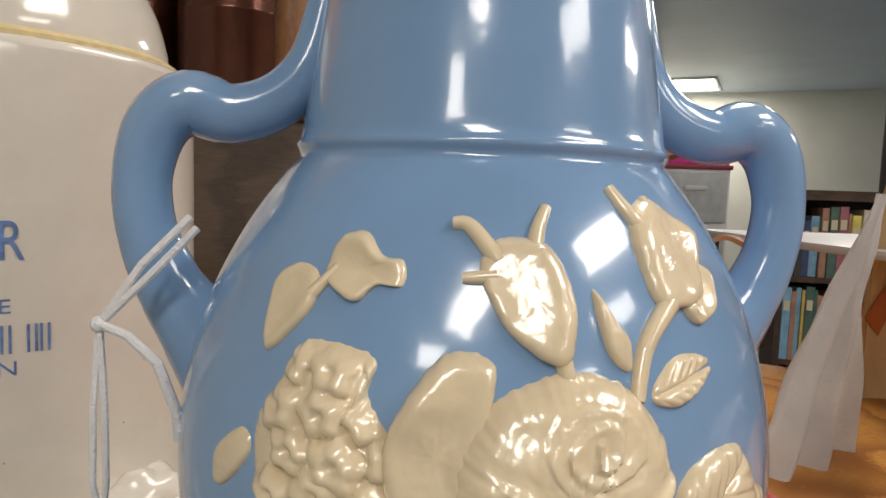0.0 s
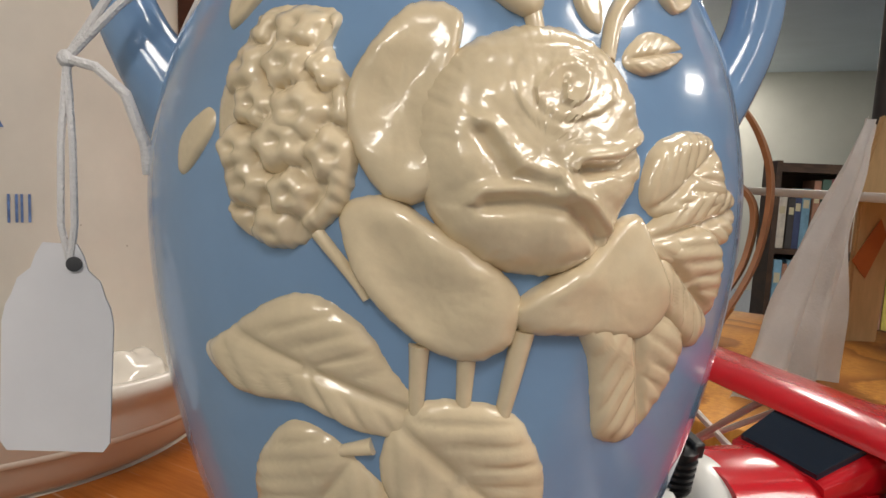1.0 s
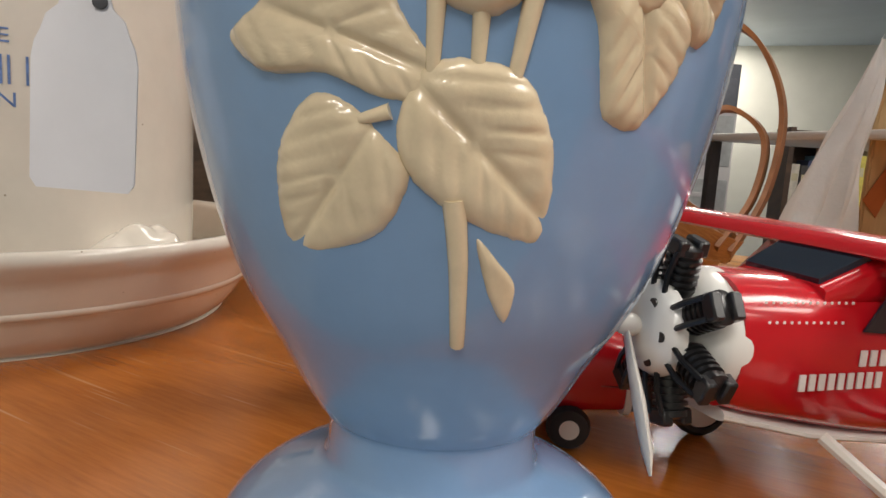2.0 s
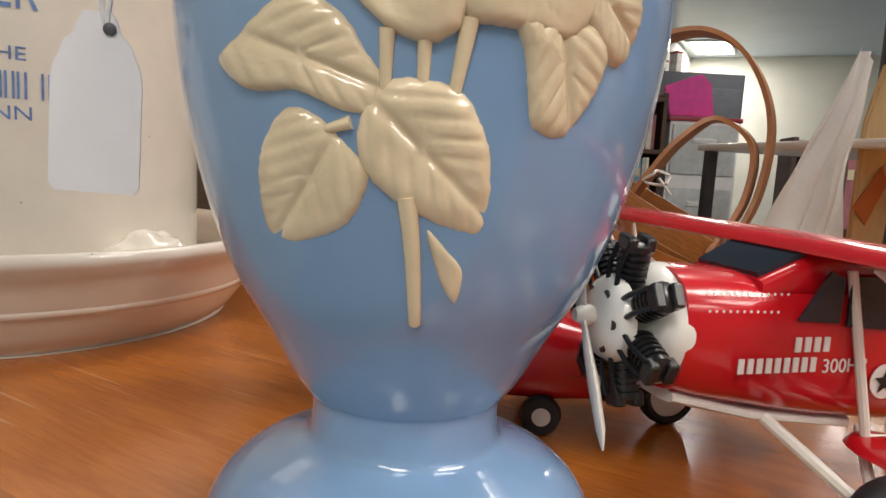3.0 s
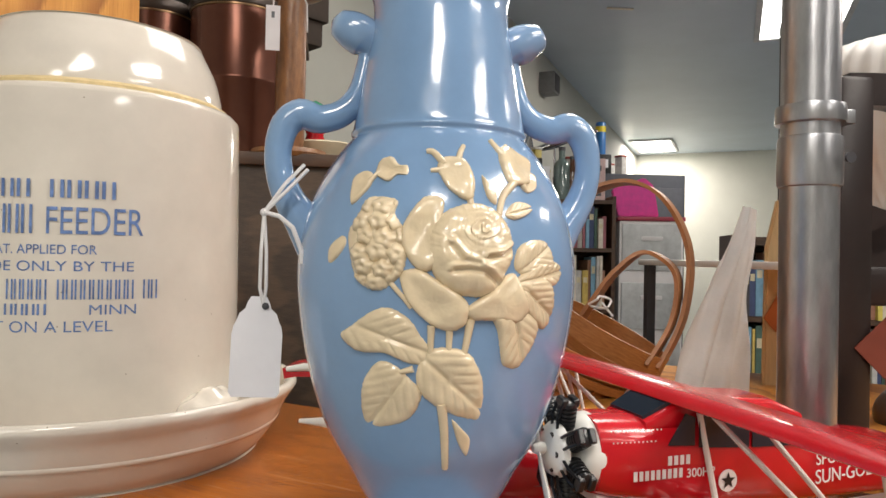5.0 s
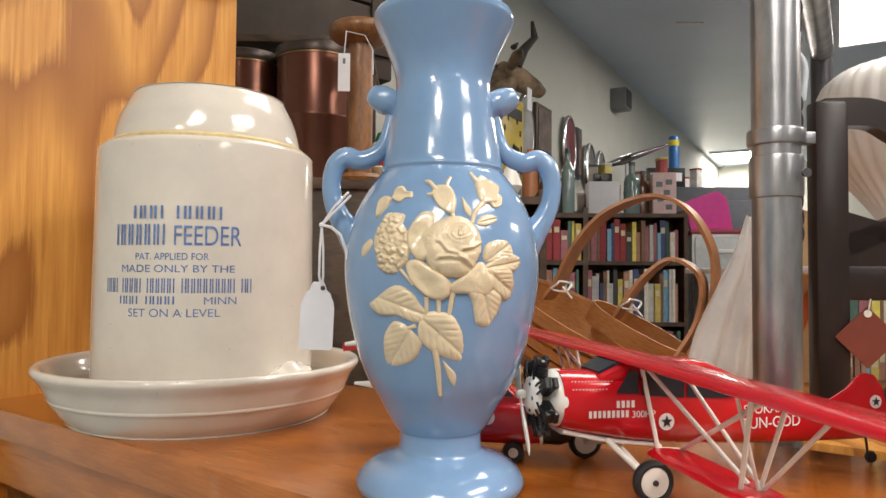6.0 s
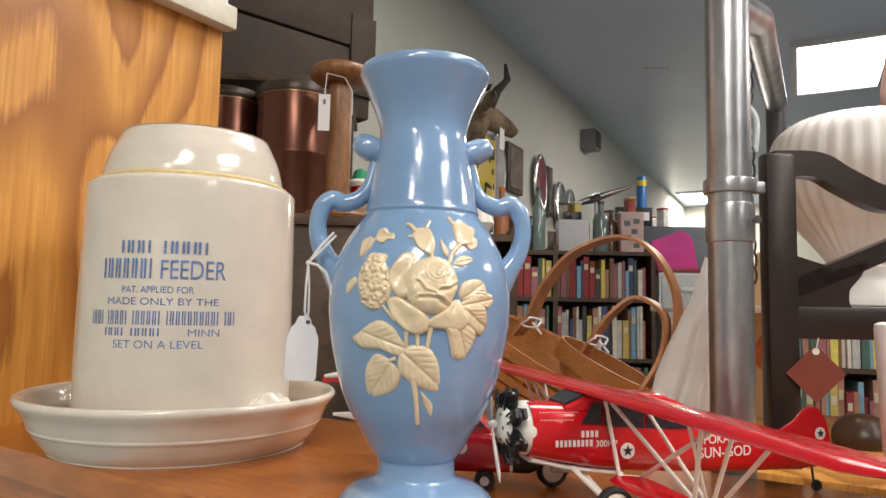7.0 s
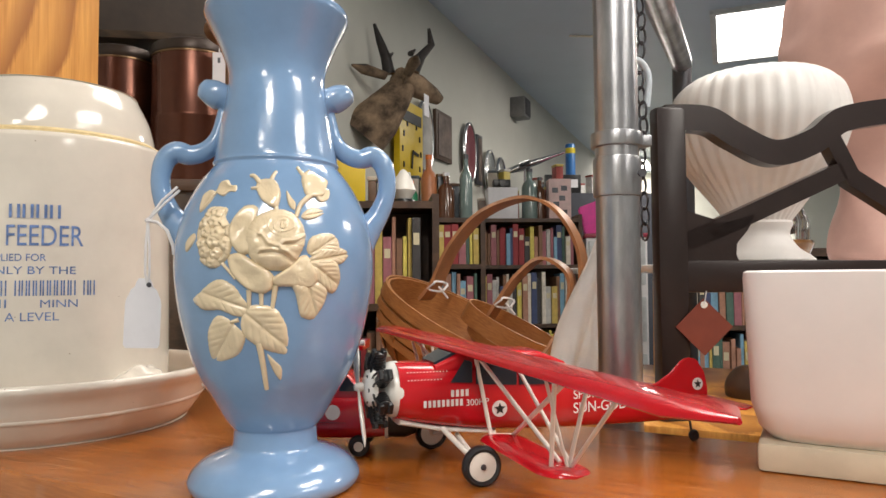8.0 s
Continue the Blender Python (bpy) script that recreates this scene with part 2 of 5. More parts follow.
TINRIM = mat("brass_edge", (0.30, 0.19, 0.10), 0.3, 0.8)
LIDM = mat("dark_brown_lid", (0.060, 0.042, 0.034), 0.35, 0.4, var=0.2)
MAPLE = wood("turned_pale_wood", (0.15, 0.058, 0.018), (0.30, 0.135, 0.045), 5.0, (3, 3, 0.9), 0.4, 0.2, figure=0.3)
BASKETW = wood("basket_splint", (0.27, 0.10, 0.028), (0.46, 0.205, 0.065), 5.0, (1.2, 1.2, 9), 0.42, 0.1, figure=0.12)
LEATHER = mat("bent_brown_handle", (0.32, 0.135, 0.05), 0.45, var=0.2, scale=40, bump=0.1)
CLOTH = mat("grey_white_cloth", (0.86, 0.86, 0.86), 0.9, var=0.06, scale=25, bump=0.3, bscale=500)
BROWNPAINT = mat("dark_brown_paint", (0.020, 0.012, 0.011), 0.3, var=0.2, bump=0.05)
RIBWHITE = mat("white_ribbed_ceramic", (0.68, 0.66, 0.64), 0.45, var=0.05)
FOAM = mat("white_planter_gloss", (0.78, 0.76, 0.76), 0.35, var=0.04, scale=15)
TERRA = mat("rust_tag_card", (0.18, 0.034, 0.016), 0.6, var=0.1)
PINKCLAY = mat("pinkish_clay", (0.55, 0.34, 0.29), 0.6, var=0.12, scale=8)
WALLP = mat("warm_grey_wall_paint", (0.60, 0.60, 0.54), 0.8, var=0.04, scale=3, bump=0.05)
CEILP = mat("blue_grey_ceiling_paint", (0.52, 0.60, 0.68), 0.42, var=0.05, scale=2)
# unseen floor, its colour chosen to bounce cool light onto the ceiling
FLOORM = mat("grey_blue_bounce_floor", (0.24, 0.26, 0.29), 0.7, var=0.3, scale=60, bump=0.3)
SHELFDARK = wood("brown_bookcase_wood", (0.045, 0.022, 0.012), (0.09, 0.045, 0.022), 3.0, (1, 1, 4), 0.5)
DIFFUSER = mat("lamp_diffuser", (1.0, 0.97, 0.9), 0.6, var=0.0, emit=7.0)
LAMPFRAME = mat("white_lamp_frame", (0.6, 0.6, 0.6), 0.5)

# ---- the room ----
WD = Vector((0.534, 0.845, 0)).normalized()      # along the side wall
WN = Vector((WD.y, -WD.x, 0))                    # from the side wall into the room
WALL0 = Vector((0.375, 2.519, 0))
def oriented(origin, along, z=0.0):
    a = Vector(along).normalized()
    m = Matrix(((a.x, -a.y, 0, origin[0]), (a.y, a.x, 0, origin[1]), (0, 0, 1, z), (0, 0, 0, 1)))
    return m
ROOM = oriented(WALL0, WD)                       # x along the wall, -y into the room
def structure(name, bm, material, label):
    o = part(name, bm, material, smooth=False)
    tagged(o, label, name.split("_")[0], kind="structure")
    return o
structure("wall_side", box(-6.0, 6.2, 0.0, 0.12, FLOOR, CEIL, m=ROOM), WALLP, "warm grey painted side wall of the shop")
structure("wall_far", box(6.2, 6.32, -7.0, 0.12, FLOOR, CEIL, m=ROOM), WALLP, "grey far wall of the shop")
structure("wall_back", box(-6.12, -6.0, -7.0, 0.12, FLOOR, CEIL, m=ROOM), WALLP, "grey back wall of the shop")
structure("wall_other", box(-6.12, 6.32, -7.12, -7.0, FLOOR, CEIL, m=ROOM), WALLP, "grey wall across the shop")
structure("ceiling", box(-6.12, 6.32, -7.12, 0.12, CEIL, CEIL + 0.1, m=ROOM), CEILP, "blue-grey painted flat ceiling")
structure("floor", box(-6.12, 6.32, -7.12, 0.12, FLOOR - 0.1, FLOOR, m=ROOM), FLOORM, "unseen shop floor, grey-blue to bounce light up to the ceiling")

def ceiling_light(m, sx, sy):
    e = empty("ceiling_light", m, "lit rectangular fluorescent ceiling panel with white frame", "ceiling light", "ceiling lights")
    f = bmesh.new()
    for x0, x1, y0, y1 in ((-sx / 2 - 0.03, sx / 2 + 0.03, -sy / 2 - 0.03, -sy / 2), (-sx / 2 - 0.03, sx / 2 + 0.03, sy / 2, sy / 2 + 0.03),
                           (-sx / 2 - 0.03, -sx / 2, -sy / 2, sy / 2), (sx / 2, sx / 2 + 0.03, -sy / 2, sy / 2)):
        box(x0, x1, y0, y1, -0.02, 0, bm=f)
    part("frame", f, LAMPFRAME, e, smooth=False)
    part("diffuser", box(-sx / 2, sx / 2, -sy / 2, sy / 2, -0.012, -0.002), DIFFUSER, e, "glowing white diffuser", smooth=False)
    return e
LIGHTS = []
first = ceiling_light(oriented((2.33, 2.87), WD, CEIL), 0.81, 0.40)
# panels after (3.55, 7.0) are unseen, added for fill and the vase's highlights
for p in ((3.55, 7.0), (-0.3, -1.5), (1.2, -0.55), (1.75, -1.35), (0.6, 0.65), (-1.2, -2.4), (2.0, -3.2), (3.3, 0.6)):
    copy_thing(first, oriented(p, WD, CEIL))
LT = math.degrees(math.atan2(WD.y, WD.x))
# area lights at the same spots, the added unseen panels included
for p, e in (((2.33, 2.87), 30), ((3.55, 7.0), 40), ((-0.3, -1.5), 24), ((1.2, -0.55), 22), ((1.75, -1.35), 14), ((0.6, 0.65), 9), ((-1.2, -2.4), 18), ((2.0, -3.2), 18), ((3.3, 0.6), 22)):
    lamp(p[0], p[1], 0.8, 0.4, e, LT)

# ---- the shelf unit ----
SH = oriented((-0.4104, 0.2427), (0.795, -0.607))     # x along the front edge, y into the shelf
unit = empty("oak_shelf_unit", SH, "orange-stained oak shelf unit with a tall oak side panel", "shelf")
part("shelf_top", box(-0.1, 1.5, 0.0, 0.30, -0.028, 0.0, 0.004), SHELFWOOD, unit, "orange-brown varnished shelf board")
fr = bmesh.new()
box(-0.1, -0.035, 0.012, 0.03, -0.62, -0.028, 0.002, bm=fr)
box(-0.035, 1.5, 0.012, 0.03, -0.075, -0.028, 0.002, bm=fr)
part("face_frame", fr, SHELFWOOD, unit)
part("lower_board", box(-0.1, 1.5, 0.03, 0.30, -0.36, -0.34), SHELFWOOD, unit)
part("lower_back", box(-0.1, 1.5, 0.285, 0.298, -1.05, -0.03), DARKWOOD, unit)
part("side_panel", box(-0.066, -0.044, 0.0, 0.30, -1.05, 1.05, 0.002), OAK, unit, "golden oak veneer side panel")

# ---- the blue vase ----
VPROF = [(0.0, 0.004), (0.040, 0.0005), (0.0475, 0.001), (0.0503, 0.0055), (0.0494, 0.0095), (0.0455, 0.0145), (0.0395, 0.0185), (0.0315, 0.0215),
         (0.0262, 0.0240), (0.0248, 0.0275), (0.0246, 0.0350), (0.0262, 0.0372), (0.0300, 0.0425), (0.0364, 0.0540), (0.0438, 0.0665), (0.0490, 0.0793),
         (0.0527, 0.0919), (0.0556, 0.1045), (0.0576, 0.1175), (0.0587, 0.1301), (0.0583, 0.1428), (0.0555, 0.1570), (0.0512, 0.1686), (0.0450, 0.1800),
         (0.0392, 0.1880), (0.0370, 0.1907), (0.0376, 0.1928), (0.0366, 0.1955), (0.0347, 0.2073), (0.0326, 0.2202), (0.0302, 0.2330), (0.0289, 0.2463),
         (0.0316, 0.2575), (0.0366, 0.2695), (0.0424, 0.2812), (0.0433, 0.2848), (0.0424, 0.2882), (0.0395, 0.2890), (0.0370, 0.2860), (0.0300, 0.2620), (0.0250, 0.2450), (0.0, 0.2400)]
def vase_radius(z):
    for (r0, z0), (r1, z1) in zip(VPROF[3:34], VPROF[4:35]):
        if z0 <= z <= z1:
            return r0 + (r1 - r0) * (z - z0) / (z1 - z0)
    return 0.04
vase = empty("vase", pose(0, 0, 0), "glossy pale blue ceramic vase with cream rose relief and scroll handles", "vase")
part("body", lathe([tuple(p) for p in smooth_profile(VPROF, 4)], 96), BLUE, vase, angle=60)
HAND = [(0.0295, 0.2400), (0.0308, 0.2300), (0.0320, 0.2208), (0.0350, 0.2094), (0.0414, 0.2017), (0.0505, 0.1985), (0.0586, 0.2002), (0.0648, 0.1955),
        (0.0676, 0.1851), (0.0664, 0.1737), (0.0620, 0.1633), (0.0555, 0.1540), (0.0500, 0.1440)]
HR = [0.0034, 0.0038, 0.0044, 0.0050, 0.0056, 0.0060, 0.0066, 0.0062, 0.0056, 0.0058, 0.0066, 0.0085, 0.0095]
for s in (-1, 1):
    pts = smooth_profile([(s * x, z) for x, z in HAND], 5)
    rad = [HR[min(i // 5, 12)] * (1 - (i % 5) / 5) + HR[min(i // 5 + 1, 12)] * (i % 5) / 5 for i in range(len(pts))]
    h = tube([(p.x, 0, p.y) for p in pts], rad, 16, flat=0.95, side=(0, 1, 0))
    scroll = smooth_profile([(0.0280, 0.2230), (0.0285, 0.2285), (0.0312, 0.2330), (0.0362, 0.2360), (0.0415, 0.2385), (0.0462, 0.2408)], 4)
    width = [0.0040 + 0.0046 * math.sin(math.pi * min(1.0, k / (len(scroll) - 1) * 0.98) ** 1.1) for k in range(len(scroll))]
    width[-2:] = [0.0034, 0.0012]
    tube([(s * p.x, 0, p.y) for p in scroll], width, 16, bm=h)
    part("handle", h, BLUE, vase, angle=70)
def on_vase(x, z, lift):
    """A point on the front of the vase at x, z, raised by lift."""
    r = vase_radius(z)
    y = -math.sqrt(max(r * r - x * x, 1e-6))
    n = Vector((x, y, 0)).normalized()
    return Vector((x, y, z)) + n * lift

def patch(outline, centre, height, kind, axis, seed):
    """A pressed-on piece of relief: outline, centre and height in millimetres, pillowed towards its rim; axis: the way its midrib runs."""
    bm = bmesh.new()
    grow = {"leaf": 1.06, "petal": 1.12}.get(kind, 1.0)
    pts = [Vector(centre) + (Vector(p) - Vector(centre)) * grow for p in outline]
    n = len(pts)
    fine = 16 if kind in ("rose", "spray") else 9
    ring0 = []
    for i in range(n):
        a, b, c, d = pts[i - 1], pts[i], pts[(i + 1) % n], pts[(i + 2) % n]
        for j in range(fine):
            t = j / fine
            ring0.append(0.5 * (2 * b + (c - a) * t + (2 * a - 5 * b + 4 * c - d) * t * t + (3 * b - a - 3 * c + d) * t ** 3))
    mid = Vector(centre)
    size = sum((p - mid).length for p in ring0) / len(ring0)
    ca, sa = math.cos(radians(axis)), math.sin(radians(axis))
    rings = []
    steps = 44 if kind in ("rose", "spray") else 22
    for step in range(steps):
        s = math.sin((step + 1) / steps * math.pi / 2)
        ring = []
        for k, o in enumerate(ring0):
            q = mid + (o - mid) * s * (1 + 0.025 * noise.noise(Vector((o.x * 0.9, o.y * 0.9, seed))))
            du, dv = q.x - mid.x, q.y - mid.y
            u, v = (du * ca + dv * sa) / size, (dv * ca - du * sa) / size
            edge = max(0.0, 1 - s ** 5) ** 0.5
            h = edge
            if kind == "leaf":
                h *= 0.62 + 0.42 * min(1.0, abs(v)) ** 0.8 - 0.14 * u
                h -= 0.24 * edge * math.exp(-(v / 0.07) ** 2)
                rib = (abs(v) * 1.25 - u * 1.1) * 2.3 + seed
                rib -= math.floor(rib)
                h -= 0.13 * edge * math.exp(-((rib - 0.5) / 0.15) ** 2) * min(1.0, abs(v) * 4)
            elif kind == "petal":
                h *= 0.56 + 0.44 * s ** 2.0
                h += 0.18 * edge * math.sin(3.0 * v + 1.4 * u + seed)
            elif kind == "rose":
                h = max(0.0, 1 - s ** 3.4) ** 0.5
                h += rose_fold(q.x, q.y) * min(1.0, h * 1.5)
            elif kind == "spray":
                h *= 0.75 + spray_bump(q.x, q.y)
            h += 0.09 * edge * noise.noise(Vector((q.x * 0.22, q.y * 0.22, seed * 3.1))) + 0.018 * edge * noise.noise(Vector((q.x * 1.1, q.y * 1.1, seed)))
            ring.append(bm.verts.new(on_vase(q.x / 1000, q.y / 1000, height * h / 1000 - 0.0005)))
        rings.append(ring)
    m = len(ring0)
    for a, b in zip(rings, rings[1:]):
        for k in range(m):
            bm.faces.new((a[k], a[(k + 1) % m], b[(k + 1) % m], b[k]))
    bm.faces.new(rings[0])
    return bm
def near_line(x, z, line):
    """Distance to a polyline, with its sign: above it is positive."""
    best = (1e9, 1)
    for (x0, z0), (x1, z1) in zip(line, line[1:]):
        dx, dz = x1 - x0, z1 - z0
        t = max(0.0, min(1.0, ((x - x0) * dx + (z - z0) * dz) / (dx * dx + dz * dz)))
        ex, ez = x - x0 - t * dx, z - z0 - t * dz
        d = math.hypot(ex, ez)
        if d < best[0]:
            best = (d, 1 if dx * ez - dz * ex > 0 else -1)
    return best
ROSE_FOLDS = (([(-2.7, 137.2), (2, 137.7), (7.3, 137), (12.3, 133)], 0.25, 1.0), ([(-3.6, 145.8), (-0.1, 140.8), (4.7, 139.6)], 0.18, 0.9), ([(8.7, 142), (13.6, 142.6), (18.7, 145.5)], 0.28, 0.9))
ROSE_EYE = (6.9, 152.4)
def rose_fold(x, z):
    """Folds of the bloom: creases with a rolled lip above them, and the coiled eye."""
    h = 0.0
    for line, deep, w in ROSE_FOLDS:
        d, side = near_line(x, z, line)
        h -= deep * math.exp(-(d / w) ** 2)
        if side > 0:
            h += deep * 0.75 * math.exp(-((d - 1.7 * w) / (1.1 * w)) ** 2)
        else:
            h += deep * 0.30 * math.exp(-((d - 3.4 * w) / (2.2 * w)) ** 2)
    dx, dz = x - ROSE_EYE[0], z - ROSE_EYE[1]
    d = math.hypot(dx, dz * 1.1)
    coil = d * 0.36 - math.atan2(dz, dx) / (2 * math.pi) + 0.18 * math.sin(2 * math.atan2(dz, dx) + 0.8 * d)
    coil -= math.floor(coil)
    h += 0.17 * (coil ** 1.3 - 0.5) * math.exp(-(d / 6.5) ** 4) - 0.08 * math.exp(-(d / 1.3) ** 2)
    return h
rnd = random.Random(4)
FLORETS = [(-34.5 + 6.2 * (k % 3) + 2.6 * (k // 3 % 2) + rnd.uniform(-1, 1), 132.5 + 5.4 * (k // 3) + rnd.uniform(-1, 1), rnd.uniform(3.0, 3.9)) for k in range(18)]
def spray_bump(x, z):
    """Crowded little flowers, each a soft lobed cushion with a dimple."""
    best = 0.0
    for fx, fz, r in FLORETS:
        d = math.hypot(x - fx, z - fz) / r
        if d < 1.15:
            lobes = 1 + 0.12 * math.cos(5 * math.atan2(z - fz, x - fx) + fx)
            e = d / lobes
            best = max(best, max(0.0, 1 - e * e) ** 0.6 - 0.55 * math.exp(-(d / 0.28) ** 2))
    return 0.85 * best
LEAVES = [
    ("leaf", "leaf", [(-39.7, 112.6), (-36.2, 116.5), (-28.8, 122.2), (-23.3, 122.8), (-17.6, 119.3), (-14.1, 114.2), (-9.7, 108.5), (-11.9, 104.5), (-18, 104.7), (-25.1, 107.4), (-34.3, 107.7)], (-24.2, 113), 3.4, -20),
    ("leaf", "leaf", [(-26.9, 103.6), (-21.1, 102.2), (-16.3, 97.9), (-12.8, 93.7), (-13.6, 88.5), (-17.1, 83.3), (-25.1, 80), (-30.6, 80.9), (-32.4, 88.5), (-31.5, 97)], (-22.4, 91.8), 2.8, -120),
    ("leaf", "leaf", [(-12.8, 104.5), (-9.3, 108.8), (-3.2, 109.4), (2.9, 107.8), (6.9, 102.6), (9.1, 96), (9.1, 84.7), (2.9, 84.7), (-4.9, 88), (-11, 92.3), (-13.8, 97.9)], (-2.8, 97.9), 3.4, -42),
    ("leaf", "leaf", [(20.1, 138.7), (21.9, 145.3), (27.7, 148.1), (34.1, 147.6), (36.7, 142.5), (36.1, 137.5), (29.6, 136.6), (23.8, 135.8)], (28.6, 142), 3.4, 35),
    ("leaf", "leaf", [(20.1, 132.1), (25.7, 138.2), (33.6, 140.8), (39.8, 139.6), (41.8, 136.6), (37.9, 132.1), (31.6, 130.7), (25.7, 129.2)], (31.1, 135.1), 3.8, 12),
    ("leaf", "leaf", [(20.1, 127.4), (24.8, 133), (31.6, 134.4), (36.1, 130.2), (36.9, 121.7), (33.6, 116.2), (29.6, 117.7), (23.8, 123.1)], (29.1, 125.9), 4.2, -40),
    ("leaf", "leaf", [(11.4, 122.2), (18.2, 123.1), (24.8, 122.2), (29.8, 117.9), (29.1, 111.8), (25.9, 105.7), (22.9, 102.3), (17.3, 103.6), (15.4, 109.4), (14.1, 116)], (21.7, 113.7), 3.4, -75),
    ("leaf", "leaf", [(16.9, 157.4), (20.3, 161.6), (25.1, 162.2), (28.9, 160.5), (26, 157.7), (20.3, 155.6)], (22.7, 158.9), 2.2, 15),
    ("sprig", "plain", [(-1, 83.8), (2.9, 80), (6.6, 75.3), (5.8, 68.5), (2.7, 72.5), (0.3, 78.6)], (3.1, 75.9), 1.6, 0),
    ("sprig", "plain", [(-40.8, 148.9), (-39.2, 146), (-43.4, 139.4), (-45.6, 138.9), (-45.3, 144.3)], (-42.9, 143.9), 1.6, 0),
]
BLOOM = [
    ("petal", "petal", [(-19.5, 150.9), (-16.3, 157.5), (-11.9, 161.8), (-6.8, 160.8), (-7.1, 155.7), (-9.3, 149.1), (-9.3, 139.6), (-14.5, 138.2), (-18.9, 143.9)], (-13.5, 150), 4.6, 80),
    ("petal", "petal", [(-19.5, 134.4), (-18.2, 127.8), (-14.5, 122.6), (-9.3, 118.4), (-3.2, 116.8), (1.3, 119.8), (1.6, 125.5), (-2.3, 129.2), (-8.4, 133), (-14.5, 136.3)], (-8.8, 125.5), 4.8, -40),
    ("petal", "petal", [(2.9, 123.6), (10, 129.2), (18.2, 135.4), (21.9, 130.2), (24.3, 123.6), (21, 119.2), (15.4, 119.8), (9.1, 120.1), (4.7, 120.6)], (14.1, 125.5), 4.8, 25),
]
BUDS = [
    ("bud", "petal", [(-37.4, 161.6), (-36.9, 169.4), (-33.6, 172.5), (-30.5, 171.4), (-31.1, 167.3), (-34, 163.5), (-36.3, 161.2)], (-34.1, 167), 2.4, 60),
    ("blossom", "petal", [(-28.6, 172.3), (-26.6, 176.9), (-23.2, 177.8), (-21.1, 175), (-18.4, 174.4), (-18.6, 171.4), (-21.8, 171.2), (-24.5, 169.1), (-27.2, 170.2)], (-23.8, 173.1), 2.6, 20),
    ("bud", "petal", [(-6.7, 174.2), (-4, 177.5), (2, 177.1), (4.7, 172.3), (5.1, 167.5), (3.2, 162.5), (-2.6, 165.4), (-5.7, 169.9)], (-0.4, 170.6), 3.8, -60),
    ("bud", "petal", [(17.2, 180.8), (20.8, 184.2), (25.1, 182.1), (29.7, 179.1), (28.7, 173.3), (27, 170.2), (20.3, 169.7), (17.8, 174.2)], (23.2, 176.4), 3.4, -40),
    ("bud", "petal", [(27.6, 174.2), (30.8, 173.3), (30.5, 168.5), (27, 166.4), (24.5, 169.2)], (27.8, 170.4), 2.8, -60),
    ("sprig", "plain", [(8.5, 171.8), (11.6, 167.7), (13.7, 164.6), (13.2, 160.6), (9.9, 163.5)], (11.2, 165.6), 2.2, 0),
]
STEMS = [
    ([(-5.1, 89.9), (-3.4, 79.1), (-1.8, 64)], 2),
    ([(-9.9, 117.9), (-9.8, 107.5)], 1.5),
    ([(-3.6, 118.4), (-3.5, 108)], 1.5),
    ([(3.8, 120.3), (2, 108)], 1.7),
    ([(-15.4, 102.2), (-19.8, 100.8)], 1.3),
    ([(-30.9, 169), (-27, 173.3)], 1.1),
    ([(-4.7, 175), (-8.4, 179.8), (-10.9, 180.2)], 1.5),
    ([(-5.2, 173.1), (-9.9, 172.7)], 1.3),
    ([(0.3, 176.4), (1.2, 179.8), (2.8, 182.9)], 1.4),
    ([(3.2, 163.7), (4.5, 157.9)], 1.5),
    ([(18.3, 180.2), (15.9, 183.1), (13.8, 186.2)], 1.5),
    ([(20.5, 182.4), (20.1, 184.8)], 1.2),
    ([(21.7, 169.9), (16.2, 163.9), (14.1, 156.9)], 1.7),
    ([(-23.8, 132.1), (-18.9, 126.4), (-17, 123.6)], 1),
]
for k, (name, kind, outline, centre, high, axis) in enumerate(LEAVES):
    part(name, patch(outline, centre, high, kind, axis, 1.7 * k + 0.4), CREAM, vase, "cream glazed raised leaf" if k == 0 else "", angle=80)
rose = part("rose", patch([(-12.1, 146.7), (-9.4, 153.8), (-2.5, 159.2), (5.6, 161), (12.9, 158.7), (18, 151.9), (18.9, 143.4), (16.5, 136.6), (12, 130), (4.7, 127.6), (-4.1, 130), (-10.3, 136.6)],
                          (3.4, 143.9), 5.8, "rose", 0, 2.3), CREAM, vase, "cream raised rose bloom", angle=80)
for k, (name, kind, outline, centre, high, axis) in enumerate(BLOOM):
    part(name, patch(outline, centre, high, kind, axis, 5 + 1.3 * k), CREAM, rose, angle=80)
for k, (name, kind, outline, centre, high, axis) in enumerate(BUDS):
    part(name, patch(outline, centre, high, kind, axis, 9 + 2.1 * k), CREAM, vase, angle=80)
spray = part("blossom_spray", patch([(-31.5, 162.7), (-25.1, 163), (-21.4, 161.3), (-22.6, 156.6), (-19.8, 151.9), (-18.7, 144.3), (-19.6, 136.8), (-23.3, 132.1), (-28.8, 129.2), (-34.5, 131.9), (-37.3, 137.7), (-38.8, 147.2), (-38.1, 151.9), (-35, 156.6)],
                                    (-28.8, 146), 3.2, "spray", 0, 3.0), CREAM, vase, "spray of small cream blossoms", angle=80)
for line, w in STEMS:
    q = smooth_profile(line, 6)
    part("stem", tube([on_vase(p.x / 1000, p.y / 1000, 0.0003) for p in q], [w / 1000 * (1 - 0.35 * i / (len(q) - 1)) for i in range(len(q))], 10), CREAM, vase)

